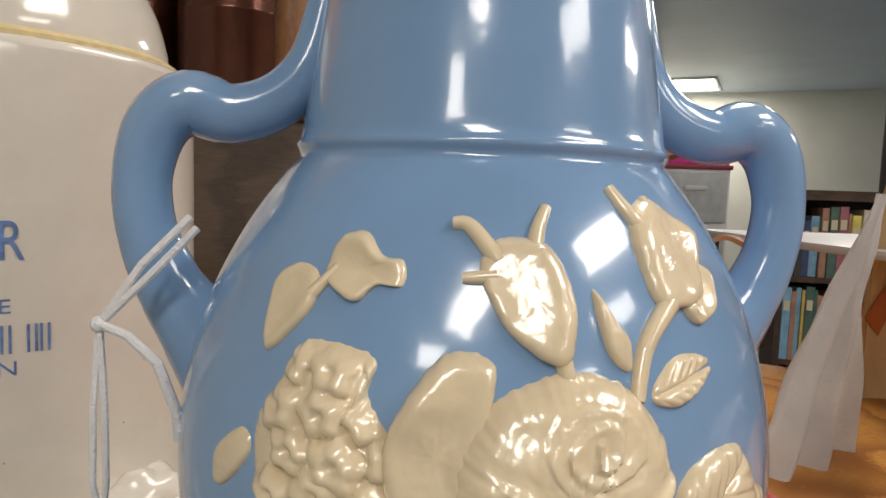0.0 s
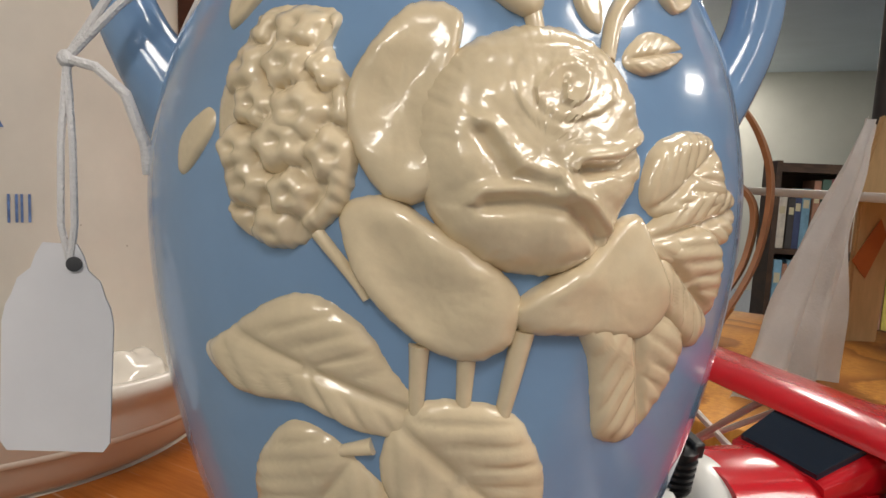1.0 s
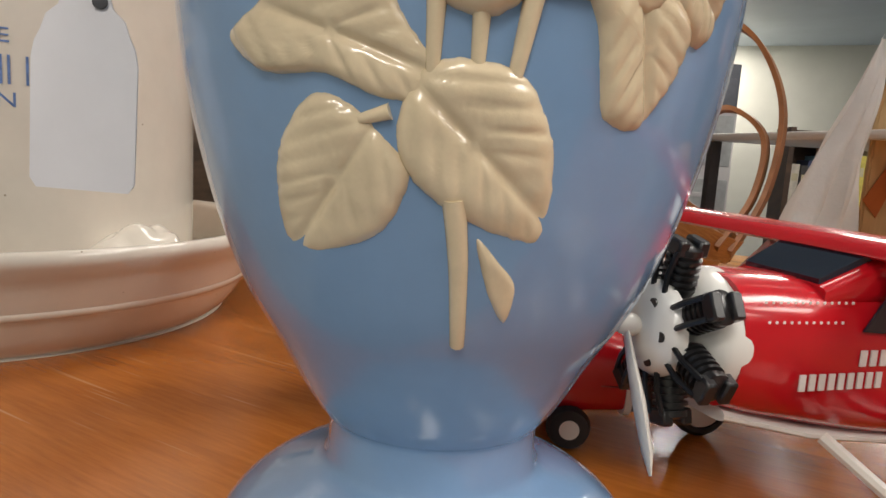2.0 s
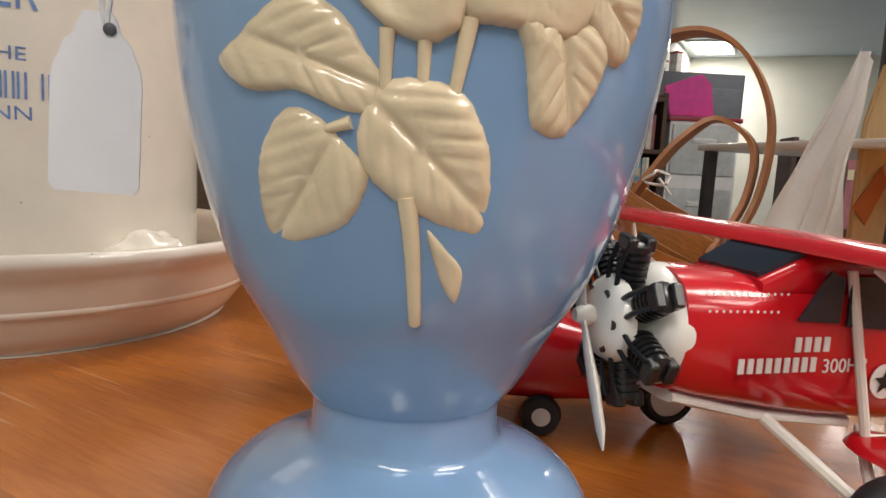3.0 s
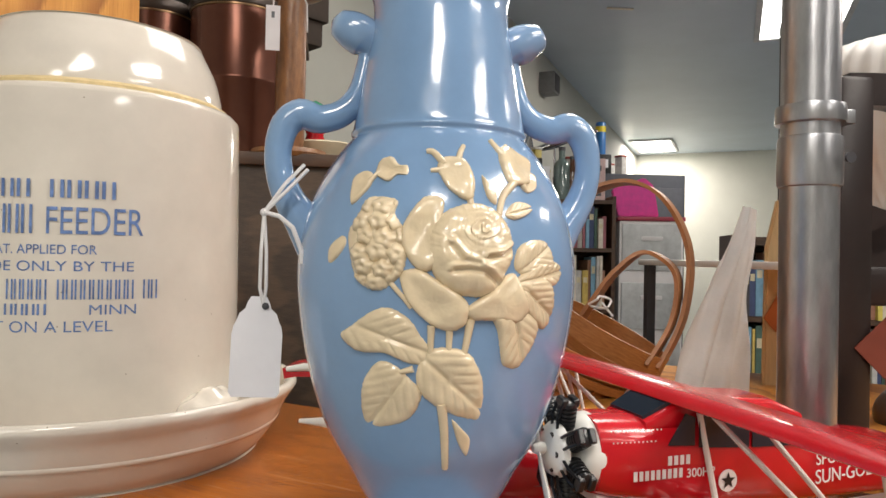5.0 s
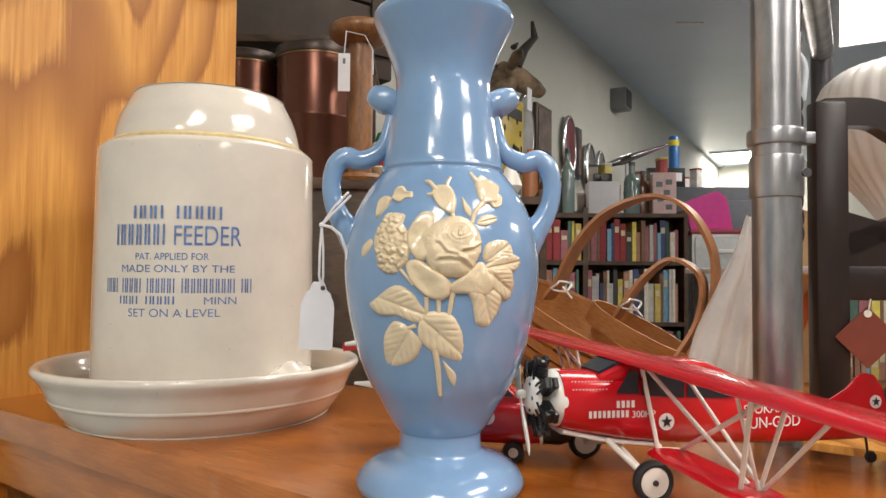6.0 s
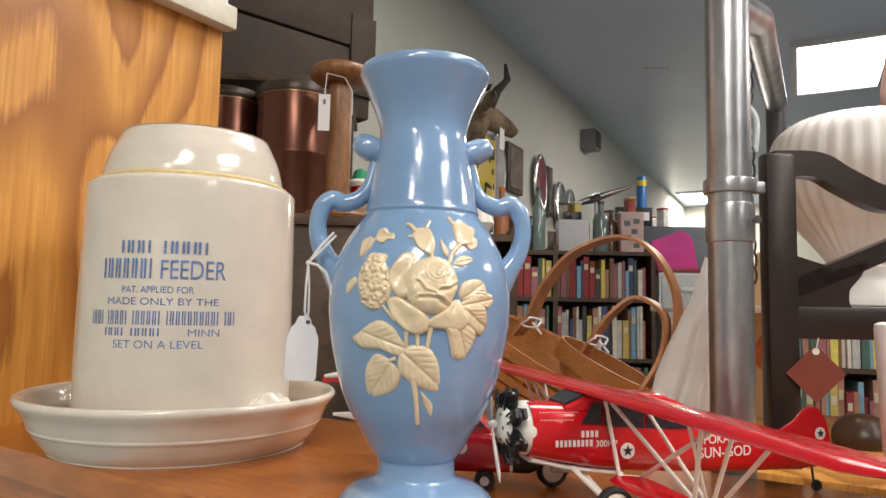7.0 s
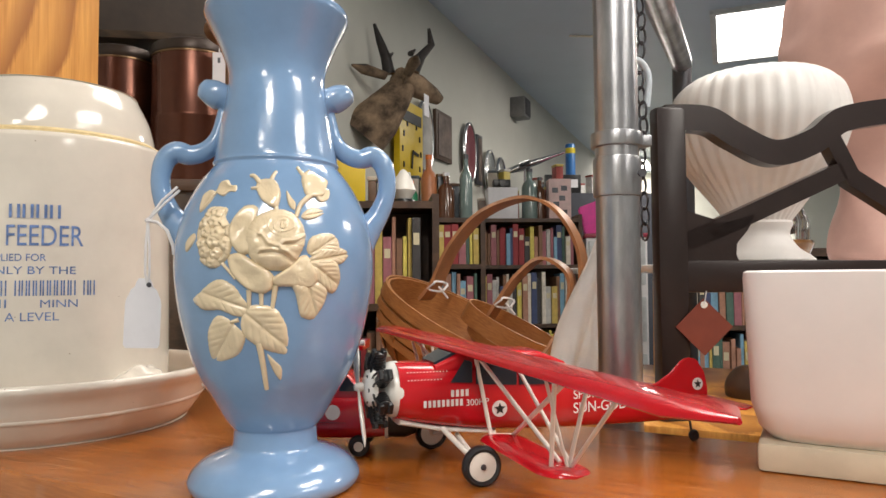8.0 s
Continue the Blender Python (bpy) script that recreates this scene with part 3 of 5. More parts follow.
# ---- price tag on the vase handle ----
STRING = mat("white_cotton_string", (0.72, 0.70, 0.70), 0.9, bump=0.4, bscale=1500)
tag = empty("price_tag", pose(-0.0715, -0.012, 0.158), "blank white scalloped price tag hanging on white string", "price tag")
strings = bmesh.new()
tube([(0.0150, 0.004, 0.0200), (0.0080, -0.0015, 0.0115), (0.0, 0.0, 0.0)], 0.0008, 8, bm=strings)
tube([(0.0165, 0.003, 0.0180), (0.0095, -0.0020, 0.0095), (0.0, 0.0, 0.0)], 0.0008, 8, bm=strings)
tube([(0.0, 0, 0), (0.0060, -0.0030, -0.0015), (0.0115, -0.0045, -0.0060), (0.0150, -0.0050, -0.0150), (0.0158, -0.0050, -0.0200)], [0.0009, 0.0009, 0.0010, 0.0010, 0.0013], 8, bm=strings)
tube([(0.0, 0, 0), (-0.0008, -0.001, -0.0150), (-0.0010, -0.001, -0.0300), (0.0004, -0.001, -0.0365)], 0.0007, 8, bm=strings)
tube([(0.0, 0, 0), (0.0012, -0.001, -0.0150), (0.0014, -0.001, -0.0300), (0.0006, -0.001, -0.0365)], 0.0007, 8, bm=strings)
s = bmesh.new()
bmesh.ops.create_icosphere(s, subdivisions=2, radius=0.0017)
merge(s, strings)
part("string", strings, STRING, tag, "thin white cotton string")
card = bmesh.new()
half = [(0.0030, 0.0), (0.0042, -0.0022), (0.0050, -0.0048), (0.0072, -0.0068), (0.0082, -0.0098), (0.0092, -0.0118), (0.0098, -0.0150), (0.0098, -0.0380), (0.0086, -0.0398)]
ring = [(x, z - 0.0335) for x, z in half] + [(-x, z - 0.0335) for x, z in reversed(half)]
slab(ring, 0.0005, bm=card, m=Matrix.Rotation(radians(2), 4, "Y") @ Matrix.Translation((0.0, -0.0012, 0)))
part("card", card, CARD, tag, "white card with scalloped shoulders", smooth=False)
hole = lathe([(0.0008, -0.0003), (0.0014, -0.0002), (0.0014, 0.0002), (0.0008, 0.0003)], 16, m=Matrix.Translation((0.0014, -0.0016, -0.0372)) @ Matrix.Rotation(radians(90), 4, "X"))
part("eyelet", hole, DARKMETAL, tag)


# ---- the stoneware feeder ----
FC = (-0.2119, 0.2324)
FS = 0.96          # size of the feeder
dish = empty("stoneware_dish", pose(*FC, 0.0052) @ Matrix.Diagonal((FS, FS, FS, 1)), "shallow cream stoneware dish with rolled rim on the shelf", "dish")
part("bowl", lathe([tuple(p) for p in smooth_profile([(0.0, -0.0054), (0.108, -0.0054), (0.117, -0.0045), (0.1235, 0.0010), (0.1290, 0.0085), (0.1345, 0.0175), (0.1405, 0.030), (0.1455, 0.037), (0.148, 0.0415), (0.1465, 0.0455), (0.1425, 0.0455), (0.138, 0.041), (0.132, 0.026), (0.124, 0.013), (0.0, 0.011)], 4)], 96), STONE, dish, angle=60)
crock = empty("stoneware_jar", pose(*FC, 0.0172) @ Matrix.Diagonal((FS, FS, FS, 1)), "white stoneware poultry feeder jar with faded blue lettering", "jar")
part("body", lathe([tuple(p) for p in smooth_profile([(0.0, 0.001), (0.096, 0.0), (0.1005, 0.004), (0.1012, 0.02), (0.1008, 0.12), (0.0995, 0.218), (0.0985, 0.2275), (0.0955, 0.2325), (0.089, 0.2335)], 4)], 96), STONE, crock, angle=60)
part("shoulder_ring", lathe([(0.0885, 0.231), (0.0915, 0.2335), (0.0915, 0.2355), (0.0875, 0.238), (0.082, 0.237)], 96), STONERIM, crock, "bare yellow clay ring")
part("cap", lathe([tuple(p) for p in smooth_profile([(0.0865, 0.2365), (0.0855, 0.245), (0.081, 0.262), (0.074, 0.2765), (0.0715, 0.2815), (0.069, 0.284), (0.064, 0.285), (0.0, 0.2855)], 4)], 96), STONE, crock)
def curved_text(text, z, size, width, centre):
    """A line of letters bent round the jar; width: degrees that it takes up."""
    cu = bpy.data.curves.new("lettering", "FONT")
    cu.body, cu.size, cu.align_x = text, size, "CENTER"
    tmp = bpy.data.objects.new("lettering", cu)
    scene.collection.objects.link(tmp)
    me = bpy.data.meshes.new_from_object(tmp.evaluated_get(bpy.context.evaluated_depsgraph_get()))
    bpy.data.objects.remove(tmp)
    xs = [v.co.x for v in me.vertices]
    lo, hi = min(xs), max(xs)
    bm = bmesh.new()
    bm.from_mesh(me)
    bmesh.ops.triangulate(bm, faces=bm.faces[:])
    for v in bm.verts:
        a = radians(centre + ((v.co.x - lo) / (hi - lo) - 0.5) * width)
        r = 0.1012
        v.co = Vector((r * math.cos(a), r * math.sin(a), z + v.co.y))
    bpy.data.meshes.remove(me)
    part("lettering", bm, INK, crock, smooth=False)
def bars(z, height, width, centre, pattern, fill=0.55):
    """Plain upright bars round the jar where a maker's name is printed; blanks in the pattern leave gaps."""
    bm = bmesh.new()
    n = len(pattern)
    for i, ch in enumerate(pattern):
        if ch == " ":
            continue
        a0 = centre + ((i + 0.5 - fill / 2) / n - 0.5) * width
        a1 = centre + ((i + 0.5 + fill / 2) / n - 0.5) * width
        wide = (a1 - a0) * 0.27
        for b0, b1 in ((a0, a0 + wide), (a1 - wide, a1)):
            bm.faces.new([bm.verts.new((0.1014 * math.cos(radians(a)), 0.1014 * math.sin(radians(a)), h)) for a, h in ((b0, z), (b1, z), (b1, z + height), (b0, z + height))])
    part("lettering", bm, INK, crock, smooth=False)
bars(0.1610, 0.0110, 43, -88, "III IIII", 0.82)
bars(0.1390, 0.0175, 27, -106, "IIIIII", 0.82)
curved_text("FEEDER", 0.1390, 0.0240, 31, -73)
curved_text("PAT. APPLIED FOR", 0.1267, 0.0082, 35, -90)
curved_text("MADE ONLY BY THE", 0.1163, 0.0088, 55, -88)
bars(0.0990, 0.0122, 74, -89, "III IIII IIIII IIIIIIIII II", 0.82)
bars(0.0895, 0.0068, 29, -102, "III IIII", 0.82)
curved_text("MINN", 0.0895, 0.0090, 15, -67)
curved_text("SET ON A LEVEL", 0.0790, 0.0098, 44, -89)


# ---- model aeroplane ----
WHITEPAINT = mat("white_gloss_paint", (0.75, 0.74, 0.70), 0.25, var=0.04, coat=0.3)
WHITEINK = mat("white_print", (0.75, 0.72, 0.70), 0.5, var=0.05)
AP = oriented((0.050, 0.010), (0.986, 0.164), 0.055)
plane = empty("model_aeroplane", AP, "red diecast model aeroplane with white struts and black radial engine", "model aeroplane")
def loft(stations, n=24, power=3.0):
    """Rounded-box sections (x, half width, bottom, top) joined along x."""
    bm = bmesh.new()
    rings = []
    for x, hw, z0, z1 in stations:
        zc, hh = (z0 + z1) / 2, (z1 - z0) / 2
        ring = []
        for k in range(n):
            a = 2 * math.pi * (k + 0.5) / n
            c, s = math.cos(a), math.sin(a)
            ring.append(bm.verts.new((x, hw * math.copysign(abs(c) ** (2 / power), c), zc + hh * math.copysign(abs(s) ** (2 / power), s))))
        rings.append(ring)
    for a, b in zip(rings, rings[1:]):
        for k in range(n):
            bm.faces.new((a[k], a[(k + 1) % n], b[(k + 1) % n], b[k]))
    bm.faces.new(rings[0])
    bm.faces.new(rings[-1][::-1])
    return bm
part("fuselage", loft([(0.0225, 0.0175, -0.0205, 0.0150), (0.030, 0.0190, -0.0225, 0.0150), (0.044, 0.0205, -0.0250, 0.0142), (0.060, 0.0212, -0.0280, 0.0140), (0.072, 0.0212, -0.0300, 0.0150),
                       (0.100, 0.0212, -0.0325, 0.0160), (0.130, 0.0205, -0.0340, 0.0120), (0.160, 0.0175, -0.0352, 0.0030), (0.200, 0.0125, -0.0365, -0.0080), (0.240, 0.0070, -0.0370, -0.0170), (0.268, 0.0030, -0.0360, -0.0220)]), RED, plane)
part("cabin_roof", loft([(0.046, 0.0165, 0.0080, 0.0135), (0.062, 0.0178, 0.0080, 0.0215), (0.075, 0.0182, 0.0080, 0.0230), (0.120, 0.0165, 0.0060, 0.0200), (0.140, 0.0140, 0.0010, 0.0120)], power=5), RED, plane)
ws = bmesh.new()
vs = [ws.verts.new(p) for p in ((0.0462, -0.0135, 0.0150), (0.0462, 0.0135, 0.0150), (0.0612, 0.0150, 0.0224), (0.0612, -0.0150, 0.0224))]
ws.faces.new(vs)
g = bmesh.ops.extrude_face_region(ws, geom=ws.faces[:])
bmesh.ops.translate(ws, vec=(0.0006, 0, -0.003), verts=[v for v in g["geom"] if isinstance(v, bmesh.types.BMVert)])
part("windscreen", ws, SMOKE, plane, "dark smoked windscreen", smooth=False)
for s in (-1, 1):
    for pts in (((0.0545, 0.0030), (0.0690, 0.0020), (0.0690, 0.0150), (0.0640, 0.0170)), ((0.0715, 0.0010), (0.1000, -0.0010), (0.1000, 0.0150), (0.0715, 0.0155)), ((0.1020, -0.0010), (0.1350, -0.0020), (0.1280, 0.0120), (0.1020, 0.0148))):
        part("window", slab([(x, z) for x, z in pts], 0.0006, m=Matrix.Translation((0, s * 0.0213 - 0.0003, 0))), SMOKE, plane, "dark smoked side window", smooth=False)
# belly keel and cowling
part("keel", loft([(0.024, 0.0120, -0.0240, -0.0195), (0.050, 0.0140, -0.0295, -0.0255), (0.085, 0.0140, -0.0335, -0.0300), (0.090, 0.0100, -0.0335, -0.0310)]), WHITEPAINT, plane, "white belly stripe")
TURNX = Matrix.Rotation(radians(90), 4, "Y")
part("cowling_ring", lathe([(0.0, 0.0145), (0.0120, 0.0150), (0.0160, 0.0172), (0.0178, 0.0205), (0.0180, 0.0250), (0.0, 0.0255)], 40, m=Matrix.Translation((0, 0, -0.0025)) @ TURNX), WHITEPAINT, plane, "white cowling ring")
disc = part("crankcase", lathe([(0.0, 0.0030), (0.0060, 0.0032), (0.0110, 0.0055), (0.0128, 0.0085), (0.0128, 0.0100), (0.0, 0.0110)], 40, m=Matrix.Translation((0, 0, -0.0010)) @ TURNX), WHITEPAINT, plane, "white domed engine front")
for k in range(6):
    a = 2 * math.pi * k / 6
    part("hole", lathe([(0.0014, -0.0002), (0.0014, 0.0004), (0.0, 0.0004)], 12, m=Matrix.Translation((0.0046, 0.0088 * math.cos(a), -0.0010 + 0.0088 * math.sin(a))) @ TURNX), BLACK, disc)
for k in range(7):
    a = 2 * math.pi * k / 7 + math.pi / 2 + 0.2
    prof = [(0.0, 0.0100), (0.0036, 0.0100)]
    for q in range(5):
        zz = 0.0115 + q * 0.0019
        prof += [(0.0046, zz), (0.0046, zz + 0.0009), (0.0036, zz + 0.0010), (0.0036, zz + 0.0018)]
    prof += [(0.0044, 0.0212), (0.0044, 0.0228), (0.0030, 0.0236), (0.0, 0.0238)]
    turn = Matrix.Translation((0.0125, 0, -0.0010)) @ Matrix.Rotation(a - math.pi / 2, 4, "X")
    cyl = lathe(prof, 16, m=turn)
    box(-0.0045, -0.0012, -0.0034, 0.0034, 0.0208, 0.0252, 0.0006, 1, bm=cyl, m=turn)
    box(0.0012, 0.0045, -0.0034, 0.0034, 0.0208, 0.0252, 0.0006, 1, bm=cyl, m=turn)
    for y in (-0.0026, 0.0026):
        tube([(-0.0052, y, 0.0095), (-0.0056, y, 0.0160), (-0.0042, y, 0.0222)], 0.0008, 6, bm=cyl, m=turn)
    part("cylinder", cyl, BLACK, plane, "black finned engine cylinder" if k == 0 else "")
# propeller
prop = bmesh.new()
PROT = Matrix.Rotation(radians(-27), 4, "X")
for s in (-1, 1):
    tube([(0, 0, s * 0.002), (0, 0, s * 0.009), (0.0004, 0, s * 0.020), (0.0006, 0, s * 0.032), (0.0004, 0, s * 0.0375)], [0.0020, 0.0030, 0.0042, 0.0034, 0.0008], 14, bm=prop, m=PROT, flat=0.35, side=(1, 0.3 * s, 0))
part("propeller", prop, WHITEP, plane, "white two-bladed propeller")
part("spinner", lathe([(0.0, -0.0030), (0.0018, -0.0026), (0.0028, -0.0005), (0.0030, 0.0020), (0.0022, 0.0040), (0.0, 0.0042)], 20, m=TURNX), WHITEP, plane)
for z, n0 in ((0.0098, 13), (0.0052, 11)):
    for k in range(n0):
        for s0 in (-1, 1):
            part("rivet", lathe([(0.0, -0.0002), (0.00042, -0.0001), (0.00042, 0.0001), (0.0, 0.0002)], 6, m=Matrix.Translation((0.0275 + k * 0.0021, s0 * (0.0172 + 0.00013 * k + (0.0098 - z) * 0.42), z)) @ Matrix.Rotation(radians(90), 4, "X")), WHITEINK, plane)
# wings
def wing(x0, chord, y0, y1, z, thick, droop=0.0):
    bm = bmesh.new()
    rings = []
    span = y1 - y0
    for i in range(25):
        f = i / 24
        y = y0 + span * f
        e = min(f, 1 - f) * abs(span) / (chord * 0.55)
        k = math.sqrt(max(0.0, 1 - (1 - min(1, e)) ** 2)) * 0.94 + 0.06
        ring = []
        for j in range(16):
            a = 2 * math.pi * j / 16
            c, s = math.cos(a), math.sin(a)
            zz = thick * 0.5 * s * (1.25 if s > 0 else 0.5) * (0.55 + 0.45 * (1 - (c + 1) / 2))
            ring.append(bm.verts.new((x0 + chord / 2 + c * chord / 2 * k, y, z - droop * abs(y) + zz * (0.4 + 0.6 * k))))
        rings.append(ring)
    for a, b in zip(rings, rings[1:]):
        for j in range(16):
            bm.faces.new((a[j], a[(j + 1) % 16], b[(j + 1) % 16], b[j]))
    bm.faces.new(rings[0])
    bm.faces.new(rings[-1][::-1])
    return bm
upper = part("upper_wing", wing(0.058, 0.035, -0.245, 0.215, 0.0215, 0.0085, 0.006), RED, plane, "long red upper wing")
for s in (-1, 1):
    part("lower_wing", wing(0.070, 0.030, s * 0.018, s * 0.122, -0.0325, 0.0050), RED, plane, "short red lower wing" if s < 0 else "")
    # cabane and wing struts
    for p, q, r in (((0.0720, 0.0205, 0.0170), (0.0800, 0.0250, -0.0310), 0.0014), ((0.0800, 0.0250, -0.0310), (0.0950, 0.0260, -0.0320), 0.0013), ((0.0950, 0.0260, -0.0320), (0.0760, 0.1300, 0.0180), 0.0014),
                    ((0.0700, 0.0300, 0.0190), (0.0880, 0.1000, -0.0300), 0.0013), ((0.0920, 0.0300, 0.0190), (0.0920, 0.1050, -0.0310), 0.0012), ((0.0720, 0.1250, 0.0190), (0.0800, 0.1050, -0.0310), 0.0013),
                    ((0.0900, 0.1280, 0.0190), (0.0900, 0.1060, -0.0310), 0.0012), ((0.0900, 0.1600, 0.0190), (0.0900, 0.1080, -0.0310), 0.0012), ((0.0740, 0.1100, 0.0190), (0.0880, 0.1080, -0.0310), 0.0010)):
        part("strut", tube([(p[0], s * p[1], p[2]), (q[0], s * q[1], q[2])], r, 8), WHITEP, plane, "white plastic strut" if p[0] == 0.0720 and s < 0 else "")
    # undercarriage
    wheel = part("wheel", lathe([(0.0, -0.0030), (0.0085, -0.0026), (0.0092, -0.0010), (0.0092, 0.0010), (0.0085, 0.0026), (0.0, 0.0030)], 28, m=Matrix.Translation((0.0640, s * 0.0480, -0.0430)) @ Matrix.Rotation(radians(90), 4, "X")), WHITEP, plane, "white disc wheel")
    part("tyre", lathe([(0.0088, -0.0030), (0.0105, -0.0036), (0.0118, -0.0022), (0.0121, 0.0), (0.0118, 0.0022), (0.0105, 0.0036), (0.0088, 0.0030)], 32, caps=False, m=Matrix.Translation((0.0640, s * 0.0480, -0.0430)) @ Matrix.Rotation(radians(90), 4, "X")), RUBBER, wheel, "black rubber tyre")
    part("axle_cap", lathe([(0.0, -0.0012), (0.0016, -0.0008), (0.0018, 0.0)], 12, m=Matrix.Translation((0.0640, s * 0.0512, -0.0430)) @ Matrix.Rotation(radians(s * 90), 4, "X")), DARKMETAL, wheel)
    for p, q, r in (((0.0500, 0.0180, -0.0260), (0.0635, 0.0445, -0.0430), 0.0018), ((0.0850, 0.0180, -0.0310), (0.0645, 0.0445, -0.0430), 0.0016), ((0.0640, 0.0060, -0.0330), (0.0640, 0.0445, -0.0430), 0.0016)):
        part("gear_leg", tube([(p[0], s * p[1], p[2]), (q[0], s * q[1], q[2])], r, 8), WHITEP, plane)
# tail
part("tail_fin", slab([(0.215, -0.0140), (0.236, -0.0030), (0.246, 0.0060), (0.252, 0.0080), (0.259, 0.0065), (0.266, -0.0030), (0.269, -0.0160), (0.268, -0.0330), (0.240, -0.0250)], 0.0030, m=Matrix.Translation((0, -0.0015, 0)), bev=0.0008), RED, plane)
part("tailplane", wing(0.232, 0.032, -0.062, 0.062, -0.0200, 0.0035), RED, plane)
tw = part("tail_wheel", lathe([(0.0, -0.0016), (0.0035, -0.0018), (0.0045, 0.0), (0.0035, 0.0018), (0.0, 0.0016)], 18, m=Matrix.Translation((0.2560, 0, -0.0505)) @ Matrix.Rotation(radians(90), 4, "X")), RUBBER, plane, "small black tail wheel")
part("tail_fork", tube([(0.2520, 0, -0.036), (0.2550, 0.0022, -0.043), (0.2560, 0.0024, -0.0505)], 0.0009, 8), DARKMETAL, plane)
def badge(x, y, z, r):
    b = part("badge", lathe([(r, -0.0001), (r, 0.0002), (0.0, 0.0002)], 28, m=Matrix.Translation((x, y, z)) @ Matrix.Rotation(radians(90), 4, "X")), WHITEINK, plane, "round white badge")
    st = bmesh.new()
    st.faces.new([st.verts.new((x + q * math.sin(math.pi * k / 5), y - 0.0005, z + q * math.cos(math.pi * k / 5))) for k, q in ((k, r * (0.8 if k % 2 == 0 else 0.34)) for k in range(10))])
    part("star", st, BLACK, b, smooth=False)
badge(0.0877, -0.0216, -0.0155, 0.0052)
badge(0.2590, -0.0018, -0.0120, 0.0046)
def side_bars(x, z, w, h, n):
    bm = bmesh.new()
    for k in range(n):
        box(x + (k + 0.2) * w / n, x + (k + 0.8) * w / n, -0.0217, -0.0213, z, z + h, bm=bm)
    part("lettering", bm, WHITEINK, plane, smooth=False)
side_bars(0.0540, -0.0060, 0.0130, 0.0042, 4)
side_bars(0.0360, -0.0118, 0.0270, 0.0042, 9)
def side_text(text, x, z, size, y):
    return lettering("lettering", text, size, Matrix.Translation((x, y, z)) @ Matrix.Rotation(radians(90), 4, "X"), WHITEINK, plane, 0.0001, "LEFT")
side_text("300HP", 0.0645, -0.0122, 0.0058, -0.0216)
side_text("SPOKANE", 0.1420, -0.0130, 0.0085, -0.0208)
side_text("SUN-GOD", 0.1420, -0.0225, 0.0100, -0.0204)
for o in plane.children:
    if o.name.startswith("lettering") and abs(o.matrix_basis.translation.x - 0.142) < 0.001:
        o.matrix_basis = o.matrix_basis @ Matrix.Rotation(radians(6.0), 4, "Y")

# ---- second red model behind the vase ----
toy = empty("model_aeroplane", oriented((0.030, 0.078), (0.985, -0.17), 0.0), "smaller red model aeroplane with black nose behind the vase", "model aeroplane")
part("body", loft([(-0.050, 0.009, 0.022, 0.036), (-0.020, 0.016, 0.014, 0.041), (0.0, 0.020, 0.011, 0.043), (0.030, 0.021, 0.011, 0.042), (0.046, 0.019, 0.012, 0.038)], power=4), RED, toy)
part("cabin", loft([(-0.020, 0.015, 0.036, 0.044), (-0.008, 0.017, 0.036, 0.060), (0.014, 0.017, 0.036, 0.060), (0.030, 0.016, 0.036, 0.043)], power=6), RED, toy)
part("window", slab([(0.012, 0.045), (0.026, 0.045), (0.016, 0.057), (0.012, 0.057)], 0.0006, m=Matrix.Translation((0, -0.0176, 0))), SMOKE, toy, "dark smoked window", smooth=False)
part("belly_seam", loft([(-0.040, 0.0125, 0.0245, 0.0258), (0.0, 0.0208, 0.0235, 0.0248), (0.045, 0.0202, 0.0220, 0.0233)], power=4), mat("dark_red_seam", (0.30, 0.008, 0.012), 0.3), toy)
part("trim", loft([(0.0440, 0.0202, 0.0105, 0.0392), (0.0462, 0.0202, 0.0105, 0.0388)], power=4), WHITEPAINT, toy, "white trim line")
part("nose", loft([(0.0462, 0.0186, 0.0115, 0.0375), (0.058, 0.0178, 0.011, 0.034), (0.066, 0.013, 0.014, 0.028)], power=4), BLACK, toy, "black nose cover")
part("badge", lathe([(0.0052, -0.0001), (0.0052, 0.0002), (0.0, 0.0002)], 24, m=Matrix.Translation((0.008, -0.0212, 0.031)) @ Matrix.Rotation(radians(90), 4, "X")), WHITEINK, toy, "round white badge")
for s in (-1, 1):
    wheel = part("wheel", lathe([(0.0, -0.003), (0.0065, -0.003), (0.0075, 0.0), (0.0065, 0.003), (0.0, 0.003)], 20, m=Matrix.Translation((0.026, s * 0.019, 0.0076)) @ Matrix.Rotation(radians(90), 4, "X")), RUBBER, toy)
    part("axle_cap", lathe([(0.0, 0.0), (0.0034, 0.0), (0.0030, 0.0008), (0.0, 0.0010)], 16, m=Matrix.Translation((0.026, s * 0.0222, 0.0076)) @ Matrix.Rotation(radians(s * -90 + 180), 4, "X")), WHITEP, wheel)
def world_part(name, bm, material, label=""):
    bmesh.ops.transform(bm, matrix=toy.matrix_basis.inverted(), verts=bm.verts)
    return part(name, bm, material, toy, label)
world_part("wing", strap([(-0.068, 0.128, 0.0720), (-0.060, 0.126, 0.0735), (0.0, 0.112, 0.0735), (0.060, 0.098, 0.0735)], 0.030, 0.0060, (0.23, 0.97, 0.0)), RED, "red wing with a pale leading edge")
world_part("wing_edge", tube([(-0.0695, 0.1135, 0.0745), (-0.060, 0.1110, 0.0760), (0.0, 0.0970, 0.0760), (0.058, 0.0835, 0.0760)], [0.0016, 0.0024, 0.0024, 0.0024], 10), WHITEPAINT, "white leading edge")
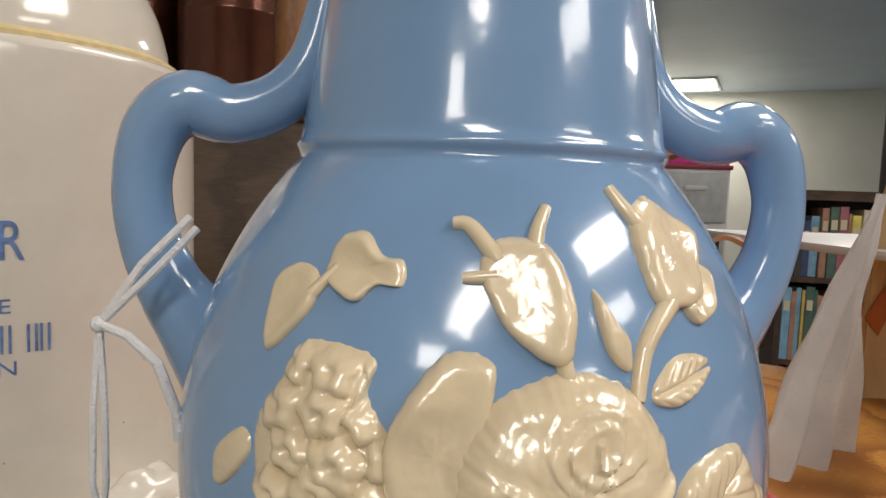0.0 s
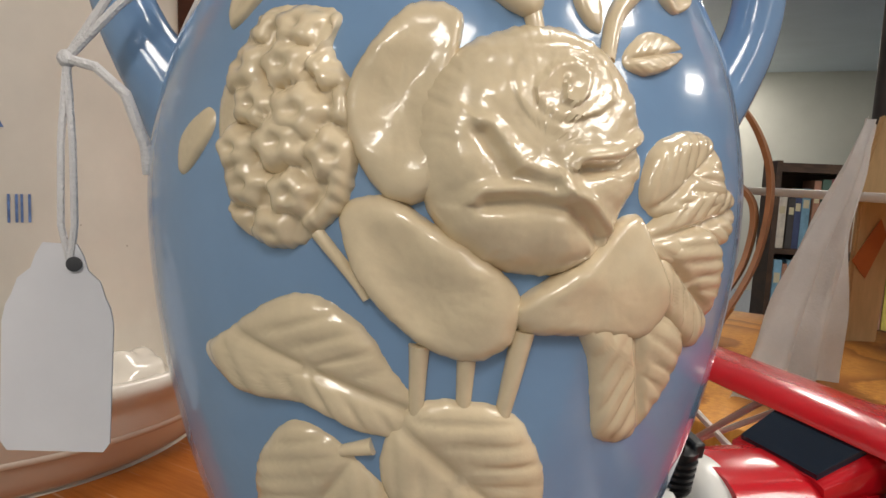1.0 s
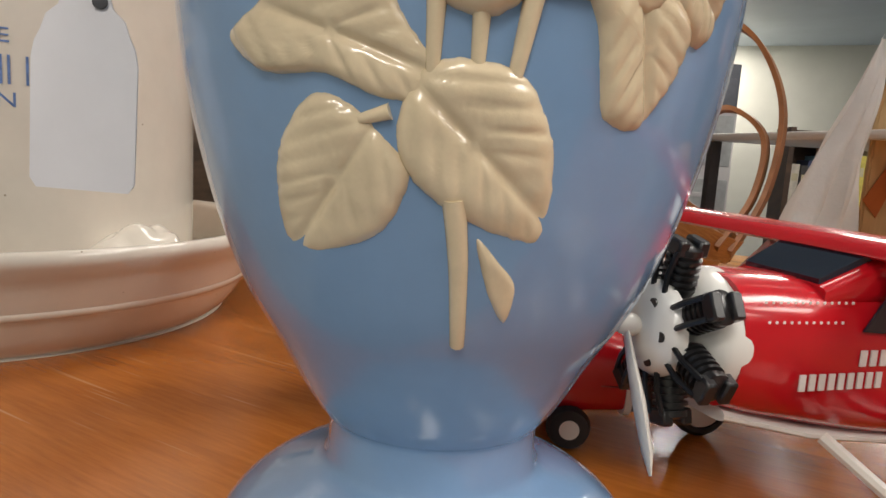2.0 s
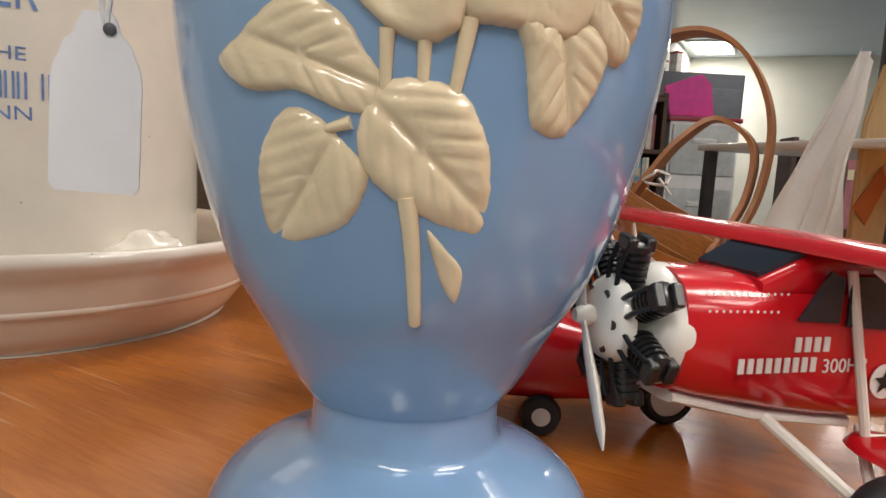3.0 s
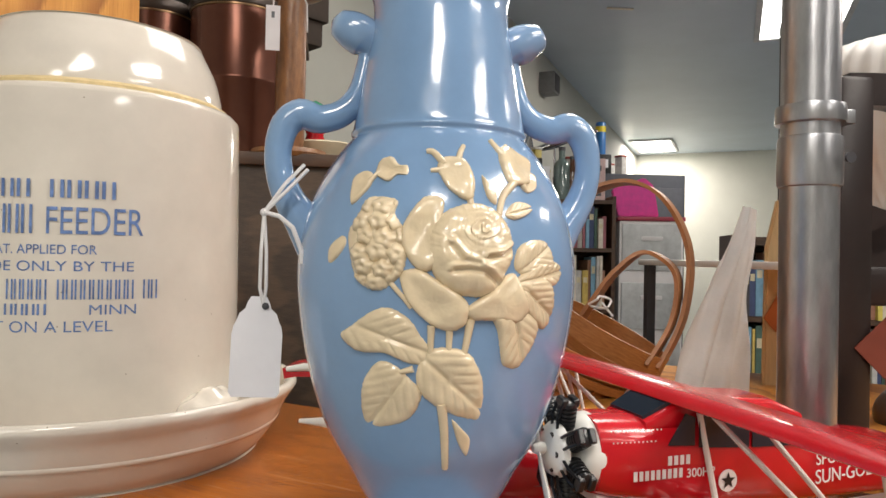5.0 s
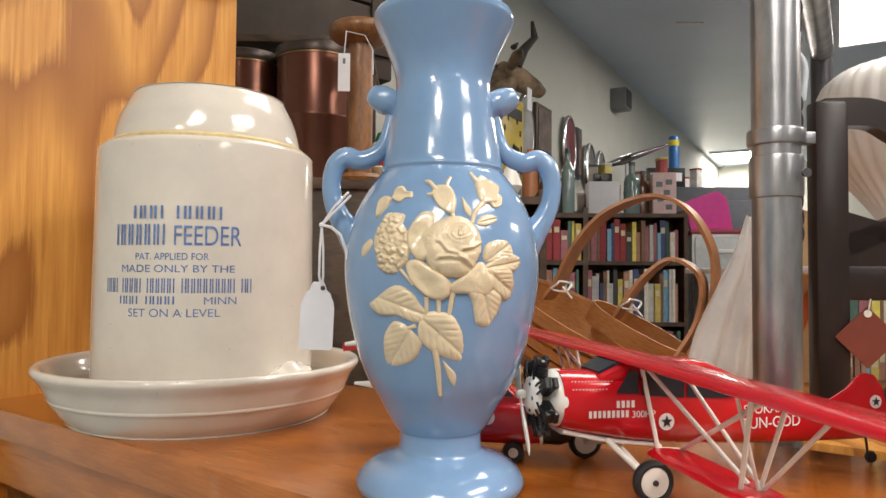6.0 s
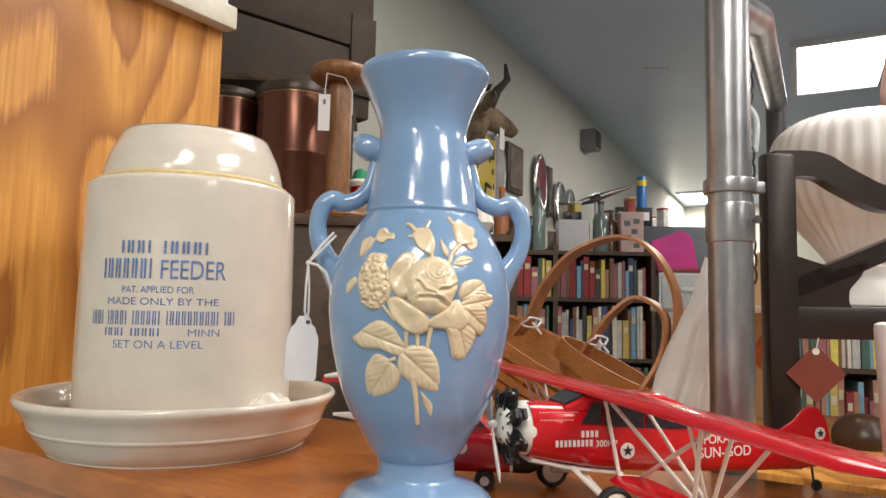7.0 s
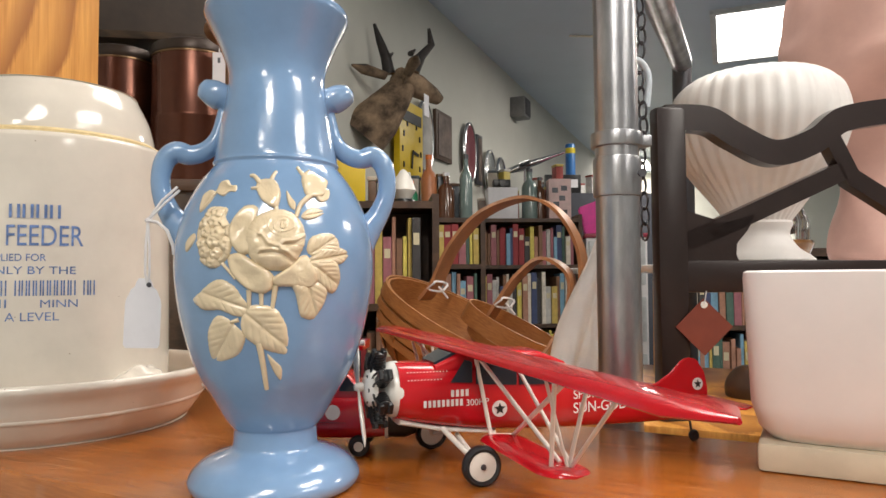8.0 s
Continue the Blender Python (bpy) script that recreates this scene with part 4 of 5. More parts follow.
world_part("wing_post", tube([(0.020, 0.098, 0.055), (0.020, 0.104, 0.074)], 0.003, 8), WHITEP)
world_part("tail_blade", tube([(-0.062, 0.1105, 0.0452), (-0.050, 0.108, 0.0450), (-0.030, 0.100, 0.0420), (-0.010, 0.090, 0.0360)], [0.0012, 0.0026, 0.0030, 0.0030], 12, flat=0.45, side=(0, 1, 0)), WHITEPAINT, "white tail blade")

# ---- post, collars, brace and chain ----
post = empty("pipe_post", pose(0.284, 0.139, FLOOR), "grey galvanised pipe post with clamp collars", "post")
part("pipe", lathe([(0.019, 0), (0.019, CEIL - FLOOR)], 40), GALV, post)
zc = -FLOOR
part("clamp", lathe([(0.0185, zc + 0.238), (0.0222, zc + 0.239), (0.0226, zc + 0.241), (0.0226, zc + 0.249), (0.0222, zc + 0.251), (0.0185, zc + 0.252)], 40), GALV, post, "cast metal clamp ring")
part("coupling", lathe([(0.0185, zc + 0.194), (0.0205, zc + 0.195), (0.0210, zc + 0.198), (0.0210, zc + 0.226), (0.0205, zc + 0.229), (0.0185, zc + 0.230)], 40), GALV, post, "pipe coupling sleeve")
part("clamp_lug", box(0.018, 0.031, -0.006, 0.006, zc + 0.240, zc + 0.250, 0.001), GALV, post)
part("screw", lathe([(0.0, 0), (0.0035, 0.0005), (0.0038, 0.003), (0.0, 0.003)], 12, m=Matrix.Translation((0.012, -0.022, zc + 0.213)) @ Matrix.Rotation(radians(90), 4, "X")), DARKMETAL, post)
brace = empty("pipe_brace", pose(0, 0, 0), "dark steel pipe brace running back from the post", "pipe")
part("bar", tube([(0.290, 0.145, 0.416), (0.347, 0.20, 0.430), (0.619, 0.62, 0.484)], 0.017, 18), GALV, brace)
part("upright", tube([(0.619, 0.62, 0.480), (0.619, 0.62, FLOOR)], 0.016, 16), DARKMETAL, brace, "dark painted steel upright")
hook = empty("hanging_chain", pose(0.350, 0.222, 0.405) @ Matrix.Diagonal((1.25, 1.25, 1.25, 1)), "thin steel chain with a plastic hook beside the post", "chain")
for k in range(16):
    ring = [(0.0042 * math.cos(a), 0, 0.0075 * math.sin(a)) for a in (2 * math.pi * j / 12 for j in range(13))]
    part("link", tube(ring, 0.0010, 6, caps=False, m=Matrix.Translation((0.0015 * math.sin(k), 0.001, -0.0125 * k)) @ Matrix.Rotation(radians(90 * (k % 2) + 20), 4, "Z")), DARKMETAL, hook)
part("hook", tube([tuple((p.x, 0, p.y)) for p in smooth_profile([(-0.012, -0.095), (-0.014, -0.058), (-0.004, -0.046), (0.006, -0.058), (0.004, -0.085)], 6)], 0.0028, 10), mat("pale_blue_plastic", (0.55, 0.62, 0.68), 0.4), hook, "pale plastic hook")

# ---- openwork chair back ----
chair = empty("openwork_panel", oriented((0.350, 0.20), (0.985, -0.02), 0.0), "dark brown painted wooden openwork chair back", "chair back")
def rail(pts, w, name="rail"):
    p = smooth_profile(pts, 8) if len(pts) > 2 else [Vector(q) for q in pts]
    return part(name, strap([(q.x, 0, q.y) for q in p], 0.016, w, (0, 1, 0)), BROWNPAINT, chair)
part("stile", box(0.0, 0.031, -0.009, 0.009, -0.02, 0.292, 0.004), BROWNPAINT, chair)
rail([(0.010, 0.281), (0.055, 0.281), (0.085, 0.266), (0.128, 0.249), (0.172, 0.262), (0.205, 0.285), (0.260, 0.296)], 0.026, "crest_rail")
part("bottom_rail", box(0.020, 0.40, -0.008, 0.008, 0.108, 0.140, 0.003), BROWNPAINT, chair)
part("brace", strap([(0.030, 0, 0.158), (0.080, 0, 0.178), (0.205, 0, 0.232)], 0.014, 0.019, (0, 1, 0)), BROWNPAINT, chair)
part("brace", strap([(0.185, 0, 0.280), (0.215, 0, 0.225), (0.330, 0, 0.160)], 0.014, 0.019, (0, 1, 0)), BROWNPAINT, chair)
part("gusset", slab([(0.028, 0.136), (0.088, 0.136), (0.083, 0.145), (0.084, 0.157), (0.096, 0.170), (0.106, 0.188), (0.070, 0.178), (0.028, 0.190)], 0.014, m=Matrix.Translation((0, -0.007, 0)), bev=0.001), BROWNPAINT, chair)
part("leg", box(0.004, 0.020, -0.007, 0.007, FLOOR, 0.0, 0.002), BROWNPAINT, chair)

# ---- white ribbed urn on a rack behind ----
rack = empty("metal_rack", pose(0.33, 0.30, 0), "white wire-edged rack shelf behind the chair back", "rack")
part("board", box(0.16, 0.75, 0.0, 0.55, 0.132, 0.142, 0.003), FOAM, rack)
for x, y in ((0.17, 0.53), (0.72, 0.02), (0.72, 0.53)):
    part("leg", box(x, x + 0.015, y, y + 0.015, FLOOR, 0.132), DARKMETAL, rack)
urn = empty("ribbed_urn", pose(0.592, 0.385, 0.143), "white ribbed ceramic urn with a flared foot", "urn")
part("bowl", lathe([tuple(p) for p in smooth_profile([(0.0, 0.050), (0.034, 0.050), (0.040, 0.055), (0.062, 0.085), (0.092, 0.125), (0.108, 0.165), (0.110, 0.192), (0.102, 0.222), (0.082, 0.240), (0.066, 0.243), (0.060, 0.236), (0.066, 0.200), (0.0, 0.06)], 4)], 160, flute=36, depth=0.014), RIBWHITE, urn, angle=80)
part("foot", lathe([tuple(p) for p in smooth_profile([(0.0, 0.0), (0.060, 0.0), (0.062, 0.006), (0.046, 0.018), (0.036, 0.036), (0.0385, 0.053), (0.0, 0.055)], 4)], 64), RIBWHITE, urn)
jar = empty("glass_jar", pose(0.775, 0.60, 0.143), "clear glass jar on an amber bowl with a red knob", "jar")
part("bowl", lathe([(0.0, 0.0), (0.030, 0.0), (0.045, 0.012), (0.055, 0.035), (0.052, 0.040), (0.0, 0.030)], 32), mat("amber_glass", (0.30, 0.14, 0.04), 0.1, coat=0.5), jar, "amber glazed bowl")
part("dome", lathe([(0.046, 0.040), (0.047, 0.070), (0.038, 0.095), (0.012, 0.106), (0.010, 0.112)], 24, flute=12, depth=0.04), glassy("clear_glass", (0.95, 0.97, 0.97)), jar, "ribbed clear glass dome")
part("knob", lathe([(0.0, 0.111), (0.012, 0.112), (0.014, 0.120), (0.0, 0.128)], 16), RED, jar)
clay = empty("clay_figure", pose(0.815, 0.43, 0.143), "tall pinkish clay garden ornament, plain and worn", "ornament")
cb = lathe([tuple(p) for p in smooth_profile([(0.0, 0.0), (0.060, 0.0), (0.064, 0.05), (0.050, 0.12), (0.075, 0.20), (0.115, 0.26), (0.122, 0.34), (0.095, 0.42), (0.0, 0.46)], 5)], 40)
for v in cb.verts:
    v.co *= 1 + 0.10 * noise.noise(v.co * 14)
part("body", cb, PINKCLAY, clay)

# ---- white planter on its tray ----
planter = empty("planter", pose(0.375, -0.020, 0.0, 0, 0, -38), "white glossy square planter standing on a cream block", "planter")
pb = bmesh.new()
def ring_sq(bm, hw, z, rad):
    out = []
    for k in range(32):
        a = 2 * math.pi * (k + 0.5) / 32
        c, s = math.cos(a), math.sin(a)
        out.append(bm.verts.new((hw * math.copysign(abs(c) ** rad, c), hw * math.copysign(abs(s) ** rad, s), z)))
    return out
rings = [ring_sq(pb, h, z, r) for h, z, r in ((0.038, 0.018, 0.5), (0.048, 0.019, 0.45), (0.0545, 0.026, 0.40), (0.0585, 0.042, 0.32), (0.0612, 0.122, 0.26), (0.0610, 0.126, 0.28), (0.0590, 0.1272, 0.28), (0.0570, 0.126, 0.28), (0.0520, 0.042, 0.34), (0.044, 0.034, 0.5))]
for a, b in zip(rings, rings[1:]):
    for k in range(32):
        pb.faces.new((a[k], a[(k + 1) % 32], b[(k + 1) % 32], b[k]))
pb.faces.new(rings[0])
pb.faces.new(rings[-1])
part("pot", pb, FOAM, planter, angle=50)
part("block", box(-0.054, 0.062, -0.054, 0.054, 0.0, 0.0185, 0.004), mat("cream_block", (0.62, 0.55, 0.42), 0.6, var=0.08), planter, "cream block under the pot")

# ---- rust tag, wooden paddle, brown ball ----
rtag = empty("rust_tag", oriented((0.392, 0.185), (0.985, -0.17), 0.075), "square rust-brown card tag hung by one corner", "tag")
part("card", slab([(0, -0.028), (0.028, 0), (0, 0.028), (-0.028, 0)], 0.0012, bev=0.0003), TERRA, rtag, smooth=False)
part("eyelet", lathe([(0.0018, -0.0004), (0.0034, -0.0003), (0.0034, 0.0003), (0.0018, 0.0004)], 16, m=Matrix.Translation((0, -0.0006, 0.0215)) @ Matrix.Rotation(radians(90), 4, "X")), WHITEP, rtag)
part("string", tube([(0, -0.001, 0.022), (0.002, -0.002, 0.035)], 0.0006, 6), STRING, rtag)
pad = empty("wooden_paddle", oriented((0.520, 0.50), (0.985, -0.1), 0.0), "pale wooden paddle with an orange-brown tag", "paddle")
part("blade", slab([(-0.020, -0.02), (0.016, -0.02), (0.022, 0.12), (0.018, 0.215), (-0.004, 0.222), (-0.018, 0.16)], 0.008, bev=0.002), mat("pale_pine", (0.60, 0.40, 0.20), 0.5, scale=20, stretch=(6, 6, 1)), pad)
part("tag", slab([(-0.022, 0.070), (0.004, 0.115), (0.012, 0.098), (-0.006, 0.052)], 0.0012, m=Matrix.Translation((0, -0.003, 0))), mat("orange_tag_card", (0.48, 0.13, 0.03), 0.6), pad, "orange-brown card tag", smooth=False)
part("handle", box(-0.012, 0.012, 0.001, 0.008, FLOOR, -0.018, 0.002), MAPLE, pad)
ball = empty("brown_knob", pose(0.520, 0.300, -0.045), "dark brown turned wooden ball on a stem", "finial")
part("ball", lathe([tuple(p) for p in smooth_profile([(0.0, -1.05), (0.02, -1.05), (0.018, -0.03), (0.012, 0.0), (0.020, 0.012), (0.030, 0.030), (0.030, 0.046), (0.018, 0.062), (0.0, 0.066)], 5)], 28), mat("dark_turned_wood", (0.06, 0.03, 0.018), 0.35, var=0.3), ball)

# ---- table behind the shelf, basket, cloth ----
table = empty("back_table", SH, "worn oak table standing behind the shelf unit", "table")
part("table_top", box(0.20, 1.0, 0.40, 0.86, -0.042, -0.016, 0.003), OAK, table)
for x in (0.24, 0.94):
    for y in (0.44, 0.80):
        part("leg", box(x, x + 0.04, y, y + 0.04, FLOOR, -0.042), OAK, table)
BT = pose(0.222, 0.50, 0.063, 14, 27, -10)
basket = empty("splint_basket", BT, "brown splint basket tilted on its side with bent handles", "basket")
def oval(a, b, z, n=48):
    return [(a * math.cos(2 * math.pi * k / n), b * math.sin(2 * math.pi * k / n), z) for k in range(n + 1)]
wall = bmesh.new()
rr = []
for a, b, z in ((0.085, 0.055, -0.085), (0.105, 0.072, -0.060), (0.120, 0.085, -0.020), (0.124, 0.088, 0.004), (0.121, 0.085, 0.004), (0.117, 0.082, -0.020), (0.101, 0.068, -0.058), (0.082, 0.052, -0.082)):
    rr.append([wall.verts.new(p) for p in oval(a, b, z)[:-1]])
for a, b in zip(rr, rr[1:]):
    for k in range(48):
        wall.faces.new((a[k], a[(k + 1) % 48], b[(k + 1) % 48], b[k]))
wall.faces.new(rr[0])
wall.faces.new(rr[-1])
part("bowl", wall, BASKETW, basket)
for a, b, z, w in ((0.127, 0.091, -0.003, 0.017), (0.125, 0.089, -0.022, 0.010), (0.1185, 0.0845, -0.038, 0.011), (0.111, 0.078, -0.054, 0.011)):
    part("band", strap(oval(a, b, z), w, 0.0030, (0, 0, 1)), BASKETW, basket, "bent splint rim band" if w == 0.017 else "")
for k in range(26):
    a = 2 * math.pi * k / 26
    c, s = math.cos(a), math.sin(a)
    if k % 2 == 0:
        part("splint", strap([(0.0875 * c, 0.0575 * s, -0.084), (0.1085 * c, 0.0755 * s, -0.060), (0.1240 * c, 0.0885 * s, -0.018)], 0.016, 0.0022, (-s, c, 0)), BASKETW, basket)
inner = empty("inner_basket", pose(0.285, 0.49, 0.048, 12, 27, -8), "smaller splint basket lying inside the larger one", "basket")
part("band", strap(oval(0.074, 0.050, 0.0), 0.026, 0.003, (0, 0, 1)), BASKETW, inner)
part("bowl", lathe([(0.0, -0.040), (0.040, -0.040), (0.060, -0.025), (0.062, -0.012), (0.0, -0.03)], 36), BASKETW, inner)
def handle(owner, pts, width, y0, y1):
    p = smooth_profile(pts, 8)
    n = len(p) - 1
    bm = strap([(q.x, y0 + (y1 - y0) * i / n, q.y) for i, q in enumerate(p)], width, 0.0045, (0.62, 0.78, 0.0))
    bmesh.ops.transform(bm, matrix=owner.matrix_basis.inverted(), verts=bm.verts)
    return part("handle", bm, LEATHER, owner, "wide bent wooden handle")
handle(basket, [(0.165, 0.095), (0.181, 0.118), (0.205, 0.169), (0.246, 0.214), (0.306, 0.235), (0.353, 0.214), (0.381, 0.153), (0.371, 0.075), (0.335, 0.010)], 0.034, 0.52, 0.46)
handle(inner, [(0.250, 0.062), (0.268, 0.092), (0.292, 0.127), (0.325, 0.150), (0.360, 0.126), (0.352, 0.070), (0.315, 0.015)], 0.030, 0.50, 0.45)
def tie(owner, x, y, z):
    bm = tube([(x + 0.012 * math.cos(a) + 0.003 * math.sin(3 * a), y - 0.014 + 0.006 * math.sin(2 * a), z + 0.007 * math.sin(a)) for a in (0.5 * k for k in range(14))], 0.0016, 6)
    tube([(x, y - 0.016, z), (x + 0.012, y - 0.020, z - 0.016)], 0.0014, 6, bm=bm)
    bmesh.ops.transform(bm, matrix=owner.matrix_basis.inverted(), verts=bm.verts)
    part("tie", bm, STRING, owner, "knotted white string tie")
tie(basket, 0.180, 0.505, 0.113)
tie(inner, 0.270, 0.490, 0.090)
cloth = bmesh.new()
n1, n2 = 44, 40
grid = []
for i in range(n1 + 1):
    f = i / n1
    row = []
    for j in range(n2 + 1):
        g = j / n2
        x = 0.342 - 0.150 * f - 0.010 * math.sin(2.6 * f + 0.4) + 0.004 * math.sin(17 * f) * (1 - g) + g * (0.055 + 0.14 * f)
        z = 0.195 - 0.42 * f
        y = 0.30 + 0.013 * math.sin(g * 15 + 2.2 * f + 1.5 * noise.noise(Vector((g * 2, f * 3, 1)))) * (0.35 + f) + 0.008 * noise.noise(Vector((g * 6, f * 7, 4))) + 0.06 * g
        row.append(cloth.verts.new((x, y, z)))
    grid.append(row)
for i in range(n1):
    for j in range(n2):
        cloth.faces.new((grid[i][j], grid[i + 1][j], grid[i + 1][j + 1], grid[i][j + 1]))
bmesh.ops.solidify(cloth, geom=cloth.faces[:], thickness=0.004)
towel = part("cloth", cloth, CLOTH)
tagged(towel, "grey-white cloth hanging in folds behind the post", "cloth")

# ---- dark hutch with canisters, spindle and figurine ----
hutch = empty("dark_hutch", pose(-0.235, 0.62, 0), "dark brown wooden hutch with a lower cupboard", "hutch")
part("base", box(-0.24, 0.26, 0.0, 0.40, FLOOR, 0.268, 0.004), DARKWOOD, hutch)
part("upper_board", box(-0.24, 0.13, 0.20, 0.55, 0.548, 0.562, 0.002), DARKWOOD, hutch)
part("post", box(-0.24, -0.20, 0.34, 0.40, 0.268, 0.548), DARKWOOD, hutch)
part("post", box(0.10, 0.13, 0.37, 0.40, 0.268, 0.548), DARKWOOD, hutch)
part("ledge", box(-0.24, 0.265, -0.008, 0.0, 0.255, 0.272, 0.002), SHELFDARK, hutch)
def canister(x, y, r, label):
    e = empty("canister", pose(x, y, 0.2685), label, "canister", "copper canisters")
    part("body", lathe([(0.0, 0.0), (r, 0.0), (r, 0.125), (r * 1.012, 0.127), (r * 1.012, 0.131), (r, 0.133), (r, 0.238), (0.0, 0.238)], 56), COPPER, e)
    part("lid", lathe([(r * 1.01, 0.236), (r * 1.04, 0.238), (r * 1.05, 0.246), (r * 1.02, 0.254), (r * 0.9, 0.258), (0.0, 0.262)], 56), LIDM, e, "dark brown lid")
    part("edge", lathe([(r * 1.005, 0.2335), (r * 1.022, 0.2342), (r * 1.022, 0.2362), (r * 1.005, 0.2368)], 56), TINRIM, e, "thin brass edge under the lid")
    return e
canister(-0.196, 0.800, 0.072, "tall brown copper canister with dark lid")
canister(-0.330, 0.840, 0.060, "smaller brown copper canister beside the tall one")
trunk = empty("storage_chest", oriented((-0.42, 0.86), (0.80, 0.60), 0.5625), "dark brown metal chest on the hutch board", "chest")
TRUNKM = mat("dark_brown_metal", (0.038, 0.024, 0.016), 0.75, 0.0, var=0.3, scale=12)
part("body", box(0.0, 0.43, 0.0, 0.22, 0.0, 0.16, 0.006), TRUNKM, trunk)
part("lid", box(-0.004, 0.434, -0.004, 0.224, 0.163, 0.30, 0.008), TRUNKM, trunk)
part("corner", box(0.37, 0.438, -0.008, 0.228, 0.05, 0.24, 0.003), TRUNKM, trunk)
spin = empty("turned_stand", pose(-0.108, 0.66, 0.2685), "turned pale wooden stand with a round top", "stand")
part("base", lathe([(0.0, 0.0), (0.050, 0.0), (0.053, 0.006), (0.050, 0.012), (0.024, 0.016), (0.0, 0.016)], 40), MAPLE, spin)
part("shaft", lathe([(0.0195, 0.014), (0.0205, 0.12), (0.0195, 0.228)], 28), MAPLE, spin)
part("top", lathe([tuple(p) for p in smooth_profile([(0.0, 0.222), (0.030, 0.224), (0.046, 0.232), (0.051, 0.242), (0.046, 0.252), (0.025, 0.258), (0.0, 0.259)], 4)], 44), MAPLE, spin)
stag = empty("small_tag", pose(-0.128, 0.605, 0.430), "small white paper tag hanging from the stand", "tag")
part("card", box(-0.009, 0.009, -0.0004, 0.0004, -0.028, 0.030, 0.0002), CARD, stag, smooth=False)
part("mark", box(-0.002, 0.002, -0.0008, -0.0004, 0.014, 0.022), DARKMETAL, stag, smooth=False)
part("string", tube([(0, 0, 0.028), (0.002, 0.006, 0.066), (0.030, 0.012, 0.062), (0.042, 0.014, 0.040), (0.043, 0.012, 0.002)], 0.0009, 6), STRING, stag)
fig = empty("figurine", pose(-0.080, 0.86, 0.2685), "tiny painted holiday figurine with a green cap", "figurine")
part("figure", lathe([(0.0, 0.0), (0.018, 0.0), (0.020, 0.05), (0.014, 0.070), (0.019, 0.083), (0.016, 0.092), (0.0, 0.094)], 20), RED, fig)
part("cap", lathe([(0.017, 0.103), (0.016, 0.110), (0.012, 0.122), (0.0, 0.128)], 20), mat("green_felt", (0.02, 0.28, 0.14), 0.7), fig, "green felt cap")
part("brim", lathe([(0.0, 0.088), (0.022, 0.090), (0.024, 0.098), (0.020, 0.104), (0.0, 0.104)], 20), WHITEP, fig, "white fluffy brim")
bowl = empty("cream_bowl", pose(-0.065, 0.73, 0.2685), "cream shallow bowl on the hutch", "bowl")
part("bowl", lathe([(0.0, 0.0), (0.022, 0.0), (0.040, 0.016), (0.050, 0.032), (0.048, 0.034), (0.036, 0.018), (0.0, 0.006)], 36), mat("cream_ceramic", (0.66, 0.58, 0.42), 0.4), bowl)

# ---- picture frame on the oak panel, small things on the shelf ----
frame_ob = empty("picture_frame", SH, "white picture frame hung on the oak panel", "picture frame")
part("moulding", box(-0.0438, -0.020, 0.06, 0.305, 0.512, 0.545, 0.004), mat("white_frame_paint", (0.72, 0.68, 0.58), 0.4), frame_ob)
part("mat_board", box(-0.0436, -0.030, 0.06, 0.295, 0.545, 0.80), CARD, frame_ob)
lump = bmesh.new()
bmesh.ops.create_icosphere(lump, subdivisions=4, radius=1)
for v in lump.verts:
    v.co = Vector((v.co.x * 0.024, v.co.y * 0.017, v.co.z * 0.019)) * (1 + 0.2 * noise.noise(v.co * 2))
wad = part("spout_lip", lump, STONE, None)
wad.matrix_world = pose(FC[0] + 0.090, FC[1] - 0.060, 0.0340, 0, 0, 50)
tagged(wad, "white glazed lump resting in the stoneware dish", "lump")

# ---- bookcases and books ----
BOOKCOL = [(0.30, 0.03, 0.035), (0.05, 0.07, 0.16), (0.55, 0.40, 0.10), (0.07, 0.13, 0.10), (0.68, 0.62, 0.52), (0.05, 0.045, 0.045), (0.22, 0.11, 0.06), (0.20, 0.38, 0.52), (0.40, 0.20, 0.13), (0.70, 0.58, 0.12), (0.52, 0.50, 0.47), (0.34, 0.12, 0.14)]
BOOKM = [mat("book_cloth", c, 0.6, var=0.2, scale=40) for c in BOOKCOL]
PAGES = mat("book_pages", (0.62, 0.56, 0.44), 0.9, var=0.1, scale=200, stretch=(20, 1, 1))
LABELM = mat("spine_label", (0.62, 0.55, 0.36), 0.6)
WORDS = ["red", "navy blue", "mustard", "dark green", "cream", "black", "brown", "light blue", "rust", "yellow", "grey", "crimson"]
def book(m, w, h, d, k, lean=0.0):
    e = empty("book", m @ Matrix.Rotation(lean, 4, "Y"), WORDS[k] + " clothbound book standing on a crowded shelf", "book", "books on the shelves")
    cover = bmesh.new()
    box(0, 0.0025, 0, d, 0, h, bm=cover)
    box(w - 0.0025, w, 0, d, 0, h, bm=cover)
    box(0.0, w, -0.002, 0.0015, 0, h, 0.0008, 1, bm=cover)
    part("cover", cover, BOOKM[k], e, smooth=False)
    part("pages", box(0.003, w - 0.003, 0.003, d - 0.004, 0.003, h - 0.004), PAGES, e, smooth=False)
    if w > 0.02:
        part("spine_label", box(w * 0.15, w * 0.85, -0.0032, -0.0022, h * 0.68, h * 0.82), LABELM, e, smooth=False)
